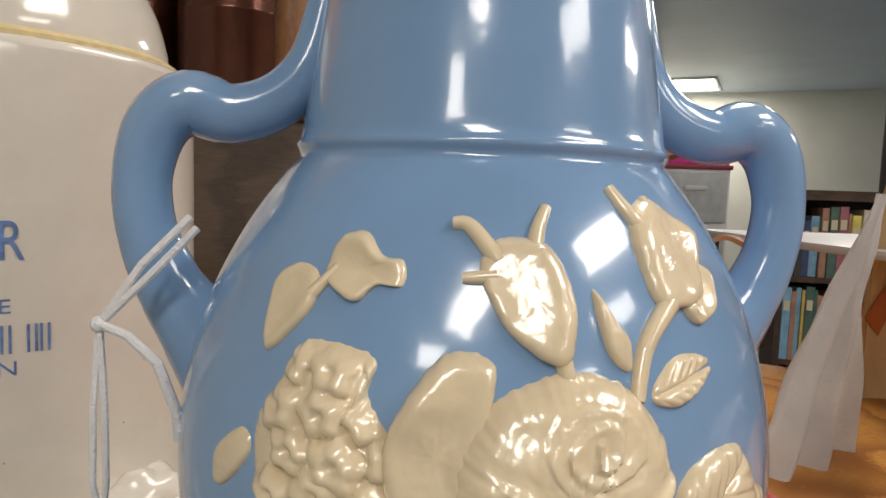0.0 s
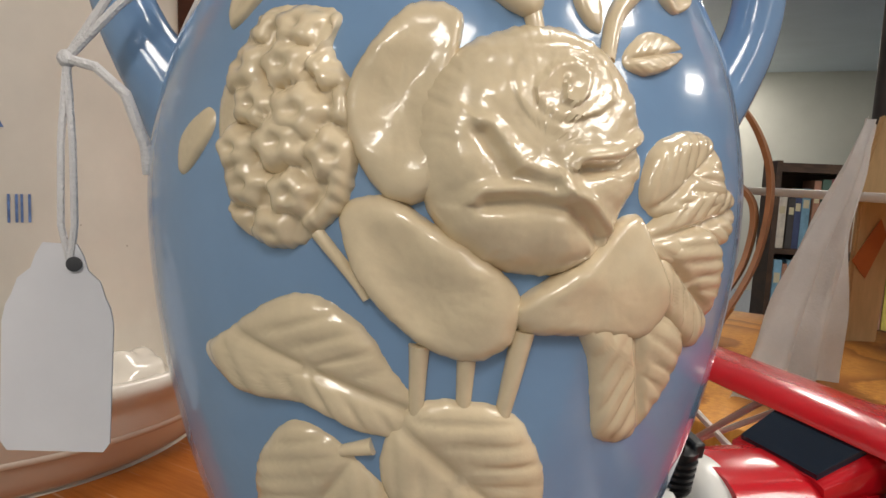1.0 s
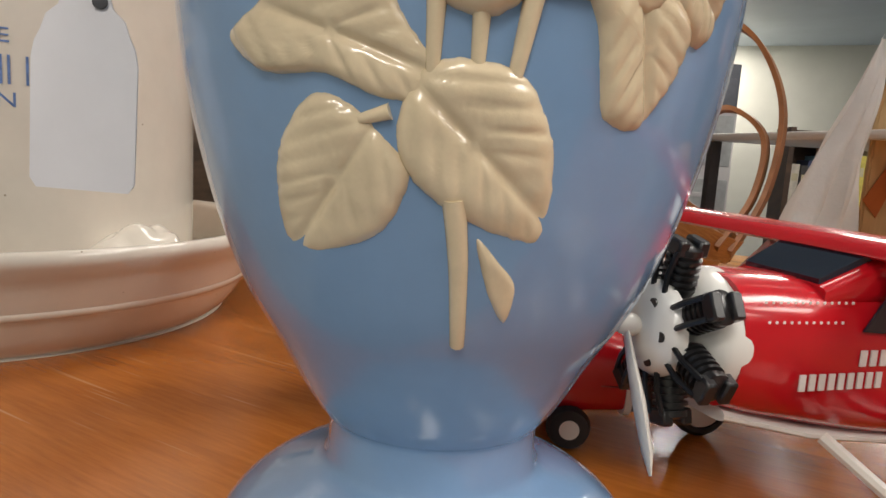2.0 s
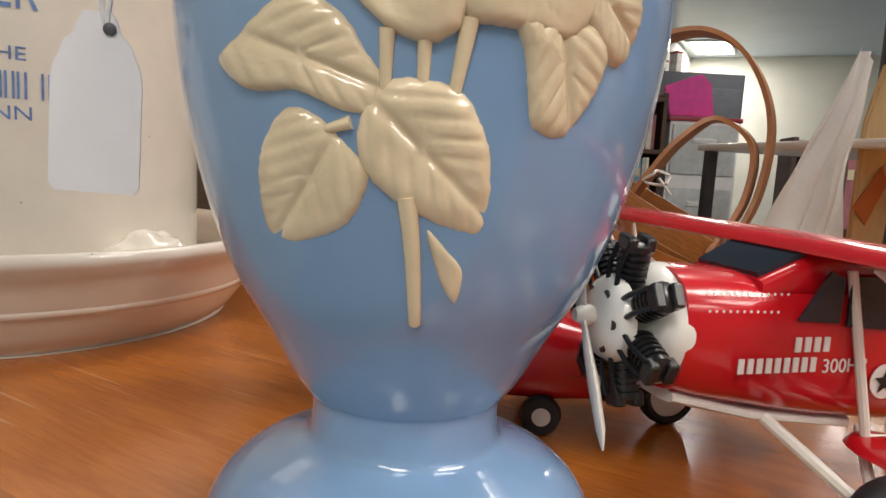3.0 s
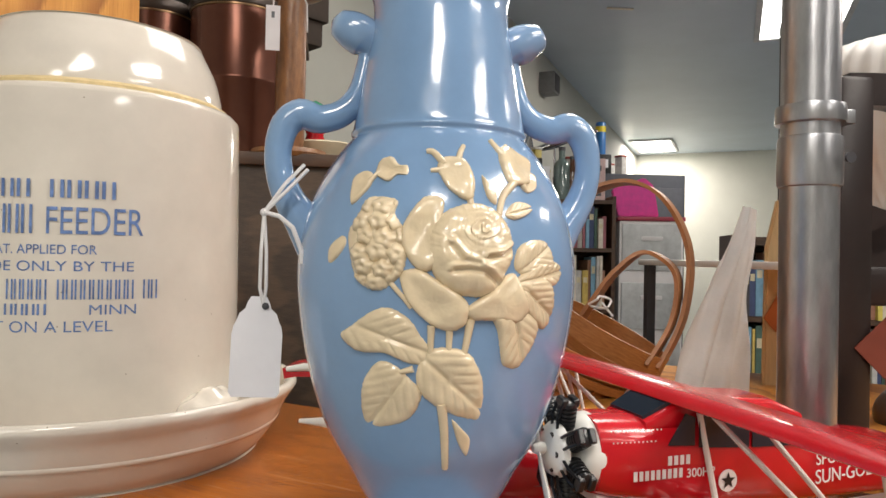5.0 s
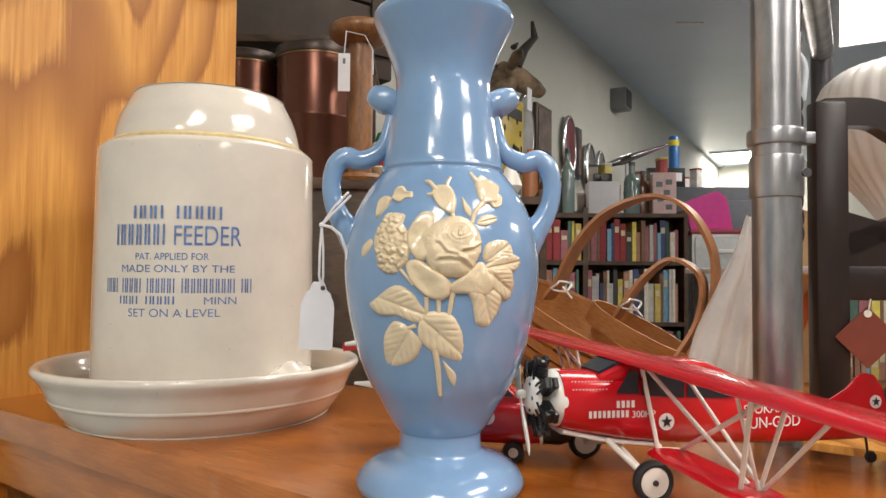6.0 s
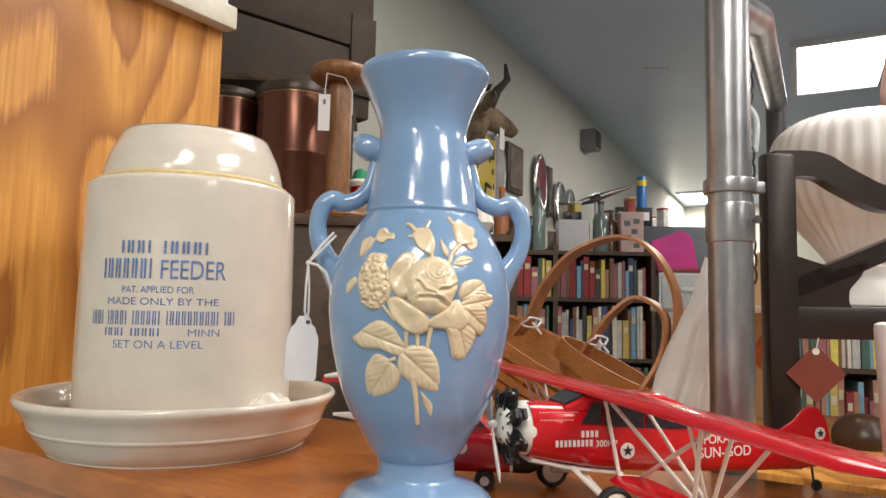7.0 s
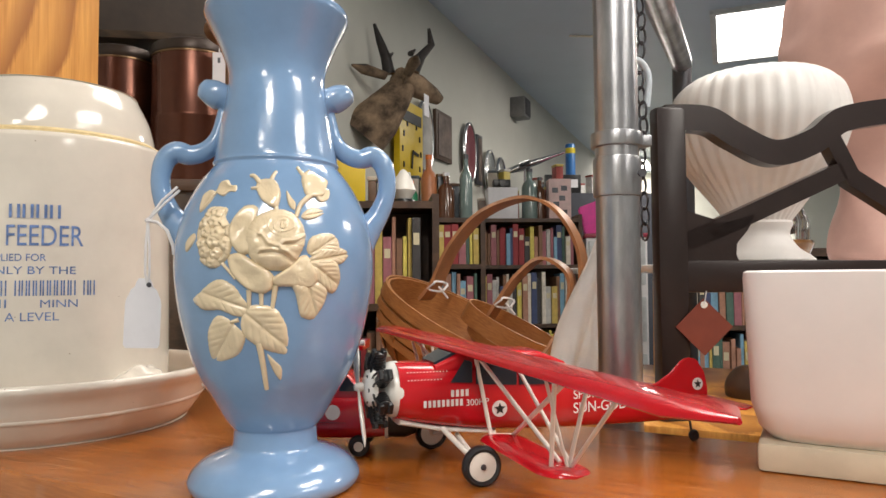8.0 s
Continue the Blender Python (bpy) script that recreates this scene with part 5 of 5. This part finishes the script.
def bookcase(m, width, boards, depth, seed, fill=0.96, top=None):
    r = random.Random(seed)
    e = empty("bookcase", m, "brown wooden bookcase crowded with old books", "bookcase", "bookcases")
    high = top or boards[-1] + 0.02
    part("side", box(-0.018, 0.0, 0, depth, FLOOR, high), SHELFDARK, e, smooth=False)
    part("side", box(width, width + 0.018, 0, depth, FLOOR, high), SHELFDARK, e, smooth=False)
    part("back", box(0, width, depth - 0.008, depth, FLOOR, high), SHELFDARK, e, smooth=False)
    for z in boards:
        part("shelf_board", box(0, width, 0, depth - 0.008, z - 0.018, z), SHELFDARK, e, smooth=False)
    for z, up in zip(boards, boards[1:]):
        x = 0.004
        while x < width * fill:
            w = r.choice((0.010, 0.013, 0.016, 0.019, 0.022, 0.027))
            if x + w > width - 0.004:
                break
            h = (up - z - 0.022) * r.choice((r.uniform(0.66, 0.85), r.uniform(0.82, 0.98), r.uniform(0.88, 0.96)))
            d = r.uniform(0.12, 0.17)
            book(m @ Matrix.Translation((x, r.uniform(0.005, 0.03), z + 0.0005)), w, h, d, r.randrange(12))
            x += w + r.uniform(0.0005, 0.003)
    return e
bookcase(oriented((0.78, 2.82), (0.99, -0.10)), 0.48, [-0.69, -0.39, -0.10, 0.19, 0.42], 0.20, 3)
bookcase(oriented((0.315, 2.16), (0.99, -0.10)), 0.30, [-0.55, -0.29, -0.05, 0.18, 0.36], 0.18, 8)
bookcase(oriented((1.44, 2.05), (0.94, -0.34)), 0.62, [-0.66, -0.36, -0.065, 0.22], 0.20, 11)

# ---- things on and beside the bookcases ----
TOPZ = 0.4205
def bottle(x, y, z, r, h, m, label, cap=None):
    e = empty("bottle", pose(x, y, z), label, "bottle", "bottles on the bookcase")
    part("glass", lathe([(0.0, 0.0), (r, 0.0), (r, h * 0.62), (r * 0.85, h * 0.70), (r * 0.38, h * 0.78), (r * 0.36, h * 0.96), (0.0, h * 0.96)], 24), m, e)
    part("cap", lathe([(r * 0.42, h * 0.93), (r * 0.42, h), (0.0, h)], 16), cap or DARKMETAL, e)
GREENG = mat("dark_green_glass", (0.02, 0.12, 0.06), 0.1, coat=0.5)
GREYG = mat("grey_green_glass", (0.16, 0.22, 0.21), 0.12, coat=0.5)
AMBERG = mat("brown_bottle_glass", (0.12, 0.05, 0.025), 0.15, coat=0.5)
ORANGE = mat("orange_enamel", (0.70, 0.16, 0.02), 0.3)
bottle(0.36, 2.25, 0.3605, 0.025, 0.155, mat("green_plastic", (0.01, 0.22, 0.10), 0.4), "green bottle on top of the bookcase", ORANGE)
bottle(0.43, 2.25, 0.3605, 0.032, 0.26, mat("rust_orange_tin", (0.45, 0.16, 0.06), 0.35), "tall rust-orange tin flask with orange cap", ORANGE)
bottle(0.50, 2.25, 0.3605, 0.034, 0.19, AMBERG, "brown stoneware bottle on the bookcase", CARD)
bottle(0.575, 2.22, 0.3605, 0.026, 0.26, GREYG, "grey-green glass bottle on the bookcase")
bottle(1.04, 2.88, TOPZ, 0.040, 0.26, GREYG, "small grey-green glass bottle")
bottle(1.10, 2.90, TOPZ, 0.030, 0.22, AMBERG, "small brown glass bottle")
box1 = empty("white_carton", oriented((0.82, 2.86), (0.99, -0.1), TOPZ), "white cardboard carton on the bookcase", "carton")
part("box", box(0, 0.15, 0, 0.12, 0, 0.16, 0.003), CARD, box1)
part("camera_body", box(0.03, 0.12, 0.03, 0.08, 0.16, 0.205, 0.008), BLACK, box1, "black camera on the lid")
part("lens", lathe([(0.018, 0), (0.018, 0.03), (0.0, 0.03)], 18, m=Matrix.Translation((0.075, 0.03, 0.182)) @ Matrix.Rotation(radians(90), 4, "X")), BLACK, box1)
box2 = empty("pink_carton", oriented((1.12, 2.81), (0.97, -0.16), TOPZ), "pale pink carton with printed black marks", "carton")
part("box", box(0, 0.11, 0, 0.10, 0, 0.20, 0.002), mat("pale_pink_card", (0.66, 0.48, 0.46), 0.6), box2)
for k, (x, z) in enumerate(((0.015, 0.13), (0.06, 0.14), (0.02, 0.06), (0.06, 0.02), (0.05, 0.09))):
    part("print", box(x, x + 0.03, -0.001, 0.0005, z, z + 0.025), DARKMETAL, box2, smooth=False)

# tall dark cabinet behind with a sign, a can and a silver model
cab = empty("dark_cabinet", oriented((1.29, 3.50), (0.99, -0.1)), "tall dark cabinet behind the bookcases", "cabinet")
part("body", box(0, 0.70, 0, 0.35, FLOOR, 0.64, 0.004), mat("blue_black_cabinet", (0.035, 0.04, 0.055), 0.5), cab)
part("door", box(0.36, 0.68, -0.018, -0.001, -0.6, 0.56, 0.003), mat("dark_cabinet_door", (0.05, 0.055, 0.07), 0.5), cab)
sign = empty("black_sign", oriented((1.335, 3.515), (0.99, -0.1), 0.6405), "black sign box with plain white bars", "sign")
part("board", box(0, 0.22, 0, 0.04, 0, 0.115, 0.004), BLACK, sign)
for x0, x1 in ((0.018, 0.065), (0.075, 0.13), (0.14, 0.20)):
    part("bar", box(x0, x1, -0.0015, 0.0005, 0.035, 0.085), CARD, sign, smooth=False)
can = empty("drink_can", pose(1.535, 3.62, 0.6405), "tall blue tin can with a yellow band", "can")
part("can", lathe([(0.0, 0.0), (0.030, 0.0), (0.031, 0.01), (0.031, 0.315), (0.028, 0.325), (0.0, 0.325)], 28), mat("blue_tin", (0.02, 0.14, 0.40), 0.3), can)
part("band", lathe([(0.0316, 0.265), (0.0316, 0.300)], 28), mat("yellow_tin_band", (0.65, 0.52, 0.02), 0.3), can)
silver = empty("silver_model", oriented((1.12, 3.30), (0.95, -0.3), 0.62), "silver metal model aeroplane on a stand", "model aeroplane")
SILVER = mat("polished_aluminium", (0.55, 0.56, 0.57), 0.2, 1.0)
part("body", tube([(-0.14, 0, 0.10), (0.0, 0, 0.14), (0.25, 0, 0.22)], [0.008, 0.024, 0.006], 14), SILVER, silver)
part("wing", strap([(0.02, -0.18, 0.14), (0.02, 0.18, 0.15)], 0.06, 0.006, (1, 0, 0.3)), SILVER, silver)
part("stand", tube([(0.02, 0, -0.17), (0.02, 0, 0.14)], 0.006, 8), SILVER, silver)
bin_ = empty("plastic_cabinet", oriented((1.300, 2.78), (0.97, -0.24)), "white plastic chest with drawers and a red lid", "cabinet")
part("carcass", box(0, 0.30, 0.01, 0.34, FLOOR, 0.325, 0.006), FOAM, bin_)
for z in (-0.75, -0.47, -0.19, 0.09):
    d = part("drawer", box(0.012, 0.288, -0.006, 0.009, z, z + 0.22, 0.006), mat("frosted_plastic", (0.56, 0.58, 0.58), 0.35), bin_)
    part("handle", box(0.10, 0.20, -0.016, -0.006, z + 0.14, z + 0.16, 0.003), FOAM, d)
part("lid", box(-0.008, 0.308, 0.0, 0.35, 0.325, 0.345, 0.004), mat("dark_red_lid", (0.35, 0.03, 0.06), 0.4), bin_)
pinkb = empty("pink_case", oriented((1.31, 2.82), (0.96, -0.28), 0.3455), "bright magenta plastic case leaning on the drawers", "case")
part("case", slab([(0.0, 0.0), (0.19, 0.0), (0.165, 0.15), (0.12, 0.19), (-0.03, 0.135)], 0.08, bev=0.006), mat("magenta_plastic", (0.80, 0.03, 0.36), 0.35), pinkb)

# ---- on the side wall ----
def on_wall(s, z, out=0.0):
    """A pose on the side wall: x along it, -y into the room."""
    p = WALL0 + WD * s + WN * out
    return oriented(p, WD, z)
def plate(s, z, a, b, m, rim, label):
    e = empty("wall_plate", on_wall(s, z, 0.012), label, "plate", "plates on the wall")
    part("disc", lathe([(0.0, 0.006), (0.8, 0.004), (0.98, 0.014), (1.0, 0.016), (0.97, 0.02), (0.0, 0.012)], 40, m=Matrix.Diagonal((a, 1, b, 1)) @ Matrix.Rotation(radians(90), 4, "X")), m, e)
    part("rim", tube([(a * math.cos(t), -0.014, b * math.sin(t)) for t in (2 * math.pi * k / 40 for k in range(41))], 0.010, 8), rim, e, "bright metal rim")
plate(0.72, 0.80, 0.085, 0.155, mat("maroon_tray", (0.20, 0.05, 0.06), 0.3), SILVER, "oval maroon tray with bright rim")
plate(1.06, 0.74, 0.085, 0.125, mat("silver_tray", (0.45, 0.45, 0.44), 0.25, 0.8), SILVER, "oval silver tray on the wall")
plate(1.26, 0.75, 0.075, 0.105, mat("grey_tray", (0.30, 0.30, 0.30), 0.3, 0.6), SILVER, "smaller oval grey tray")
plate(0.13, 0.77, 0.085, 0.165, mat("pale_tray", (0.50, 0.48, 0.45), 0.25, 0.5), SILVER, "oval pale metal tray")
def picture(s, z, w, h, m, label):
    e = empty("wall_picture", on_wall(s, z, 0.0), label, "picture", "pictures on the wall")
    part("board", box(-w / 2, w / 2, -0.02, -0.001, -h / 2, h / 2, 0.003), m, e)
    part("inset", box(-w / 2 + 0.02, w / 2 - 0.02, -0.024, -0.021, -h / 2 + 0.02, h / 2 - 0.02), mat("picture_inset", (0.14, 0.10, 0.08), 0.5, var=0.5, scale=18), e)
picture(0.38, 0.82, 0.20, 0.24, mat("brown_frame", (0.07, 0.04, 0.025), 0.5), "small dark brown framed picture")
picture(0.90, 0.79, 0.09, 0.28, mat("black_frame", (0.05, 0.05, 0.06), 0.4), "narrow black framed print")
clock = empty("wall_clock", on_wall(-0.08, 0.685, 0.03), "square yellow wall clock with black hands", "clock")
YEL = mat("yellow_enamel", (0.66, 0.46, 0.01), 0.4, var=0.06)
part("face", box(-0.115, 0.115, -0.03, 0.0, -0.19, 0.19, 0.006), YEL, clock)
part("banner", box(-0.09, 0.09, -0.034, -0.030, 0.10, 0.145), BLACK, clock, smooth=False)
for t, l, w in ((100, 0.075, 0.010), (10, 0.055, 0.012)):
    part("hand", box(-0.002, l, -0.038, -0.034, -w / 2, w / 2, m=Matrix.Translation((0, 0, -0.02)) @ Matrix.Rotation(radians(t), 4, "Y")), BLACK, clock, smooth=False)
for k in range(12):
    a = 2 * math.pi * k / 12
    part("mark", box(-0.005, 0.005, -0.033, -0.030, -0.012, 0.012, m=Matrix.Translation((0.09 * math.sin(a), 0, -0.02 + 0.13 * math.cos(a)))), BLACK, clock, smooth=False)
spk = empty("wall_speaker", on_wall(1.62, 1.245, 0.0), "small grey loudspeaker box on the side wall", "loudspeaker")
part("cabinet", box(-0.07, 0.07, -0.10, -0.001, -0.065, 0.065, 0.006), mat("grey_speaker", (0.20, 0.20, 0.20), 0.6), spk)
part("grille", box(-0.058, 0.058, -0.106, -0.101, -0.054, 0.054, 0.003), mat("dark_grille", (0.06, 0.06, 0.065), 0.8, bump=0.5, bscale=300), spk)

# horned trophy as one plain shape
tro = bmesh.new()
tube([(0.0, 0.0, -0.16), (0.01, -0.06, -0.10), (0.03, -0.13, 0.0), (0.05, -0.17, 0.07)], [0.12, 0.105, 0.075, 0.055], 18, bm=tro)
tube([(0.02, -0.15, 0.085), (0.10, -0.20, 0.070), (0.18, -0.24, 0.040), (0.22, -0.26, 0.020)], [0.060, 0.055, 0.040, 0.026], 16, bm=tro)
for s in (-1, 1):
    y = -0.16 + s * 0.05
    tube([(0.03, y, 0.12), (0.02, y + s * 0.01, 0.20), (0.00, y + s * 0.03, 0.28), (-0.01, y + s * 0.05, 0.36)] if s > 0 else [(0.05, y, 0.12), (0.08, y - 0.02, 0.20), (0.13, y - 0.05, 0.27), (0.10, y - 0.05, 0.34)], [0.026, 0.022, 0.016, 0.006], 10, bm=tro)
    tube([(0.02, y, 0.20), (0.07, y, 0.235)], [0.014, 0.004], 8, bm=tro)
    tube([(-0.01, y, 0.10), (-0.09, y + s * 0.06, 0.12), (-0.14, y + s * 0.09, 0.13)], [0.020, 0.026, 0.005], 10, bm=tro)
trophy = part("horned_trophy", tro, mat("brown_fur", (0.030, 0.019, 0.012), 0.9, scale=11, col2=(0.36, 0.25, 0.16), bump=0.8, bscale=120))
trophy.data.materials.append(mat("dark_horn", (0.022, 0.018, 0.016), 0.6, var=0.4, scale=25, bump=0.5))
for p in trophy.data.polygons:
    p.material_index = 1 if p.center.z > 0.125 or p.center.x > 0.19 else 0
trophy.matrix_world = on_wall(-0.40, 0.815, 0.0) @ Matrix.Diagonal((0.8, 0.95, 0.8, 1))
tagged(trophy, "brown horned trophy mount hung on the side wall", "trophy")
ttag = empty("paper_tag", on_wall(-0.42, 0.78, 0.28), "small white paper tag hanging from the trophy", "tag")
part("card", box(-0.02, 0.02, -0.001, 0.001, -0.06, 0.02), CARD, ttag, smooth=False)
# yellow and white goods under the trophy
goods = empty("yellow_carton", pose(0.075, 1.42, 0.3265), "yellow carton on a bookcase below the trophy", "carton")
part("box", box(-0.055, 0.055, -0.035, 0.035, 0.0, 0.11, 0.003), YEL, goods)
part("flap", box(-0.056, 0.056, -0.036, 0.036, 0.11, 0.113), YEL, goods)
bookcase(oriented((0.0, 1.34), (0.98, -0.08)), 0.30, [-0.60, -0.27, 0.06, 0.326], 0.17, 21)
gar = empty("white_ornament", pose(0.235, 1.42, 0.3265), "white garden ornament with a dark base", "ornament")
part("base", lathe([(0.0, 0.0), (0.035, 0.0), (0.03, 0.015), (0.0, 0.015)], 24), BLACK, gar)
part("top", lathe([(0.02, 0.015), (0.035, 0.04), (0.025, 0.07), (0.008, 0.095), (0.0, 0.10)], 24), WHITEP, gar)
# ceiling slot
slot = empty("ceiling_vent", oriented((1.40, 3.05), (0.97, -0.1), CEIL - 0.003), "thin pale slot fitting in the ceiling", "ceiling vent")
part("slot", box(-0.07, 0.07, -0.008, 0.008, -0.004, 0.002), mat("pale_slot", (0.7, 0.66, 0.55), 0.5), slot)

# ---- clutter on the bookcase tops ----
CLUT = [mat("clutter_tin", c, 0.35, var=0.25, scale=30) for c in ((0.45, 0.40, 0.34), (0.30, 0.05, 0.04), (0.10, 0.12, 0.14), (0.52, 0.42, 0.10), (0.14, 0.08, 0.05), (0.60, 0.58, 0.55))]
CN = ("pale grey", "dark red", "blue-black", "yellow", "brown", "white")
rc = random.Random(17)
def tin(x, y, z, k, w, h):
    e = empty("tin_box", pose(x, y, z, 0, 0, rc.uniform(-25, 25)), CN[k] + " old tin box standing among the clutter", "tin box", "tins on the bookcases")
    part("body", box(-w / 2, w / 2, -0.03, 0.03, 0, h, 0.004), CLUT[k], e)
    part("lid", box(-w / 2 - 0.002, w / 2 + 0.002, -0.032, 0.032, h, h + 0.012, 0.003), CLUT[(k + 2) % 6], e)
for i in range(4):
    tin(0.155 + 0.032 * i, 1.485, 0.3265, rc.randrange(6), rc.uniform(0.020, 0.026), rc.uniform(0.05, 0.12))
for i in range(6):
    tin(0.335 + 0.050 * i, 2.305, 0.3605, rc.randrange(6), rc.uniform(0.03, 0.042), rc.uniform(0.09, 0.19))
for i in range(8):
    tin(0.82 + 0.056 * i, 2.985 - 0.006 * i, TOPZ, rc.randrange(6), rc.uniform(0.035, 0.05), rc.uniform(0.10, 0.30))
for i in range(5):
    tin(1.36 + 0.09 * i, 3.74, 0.6405, rc.randrange(6), rc.uniform(0.04, 0.07), rc.uniform(0.08, 0.2))
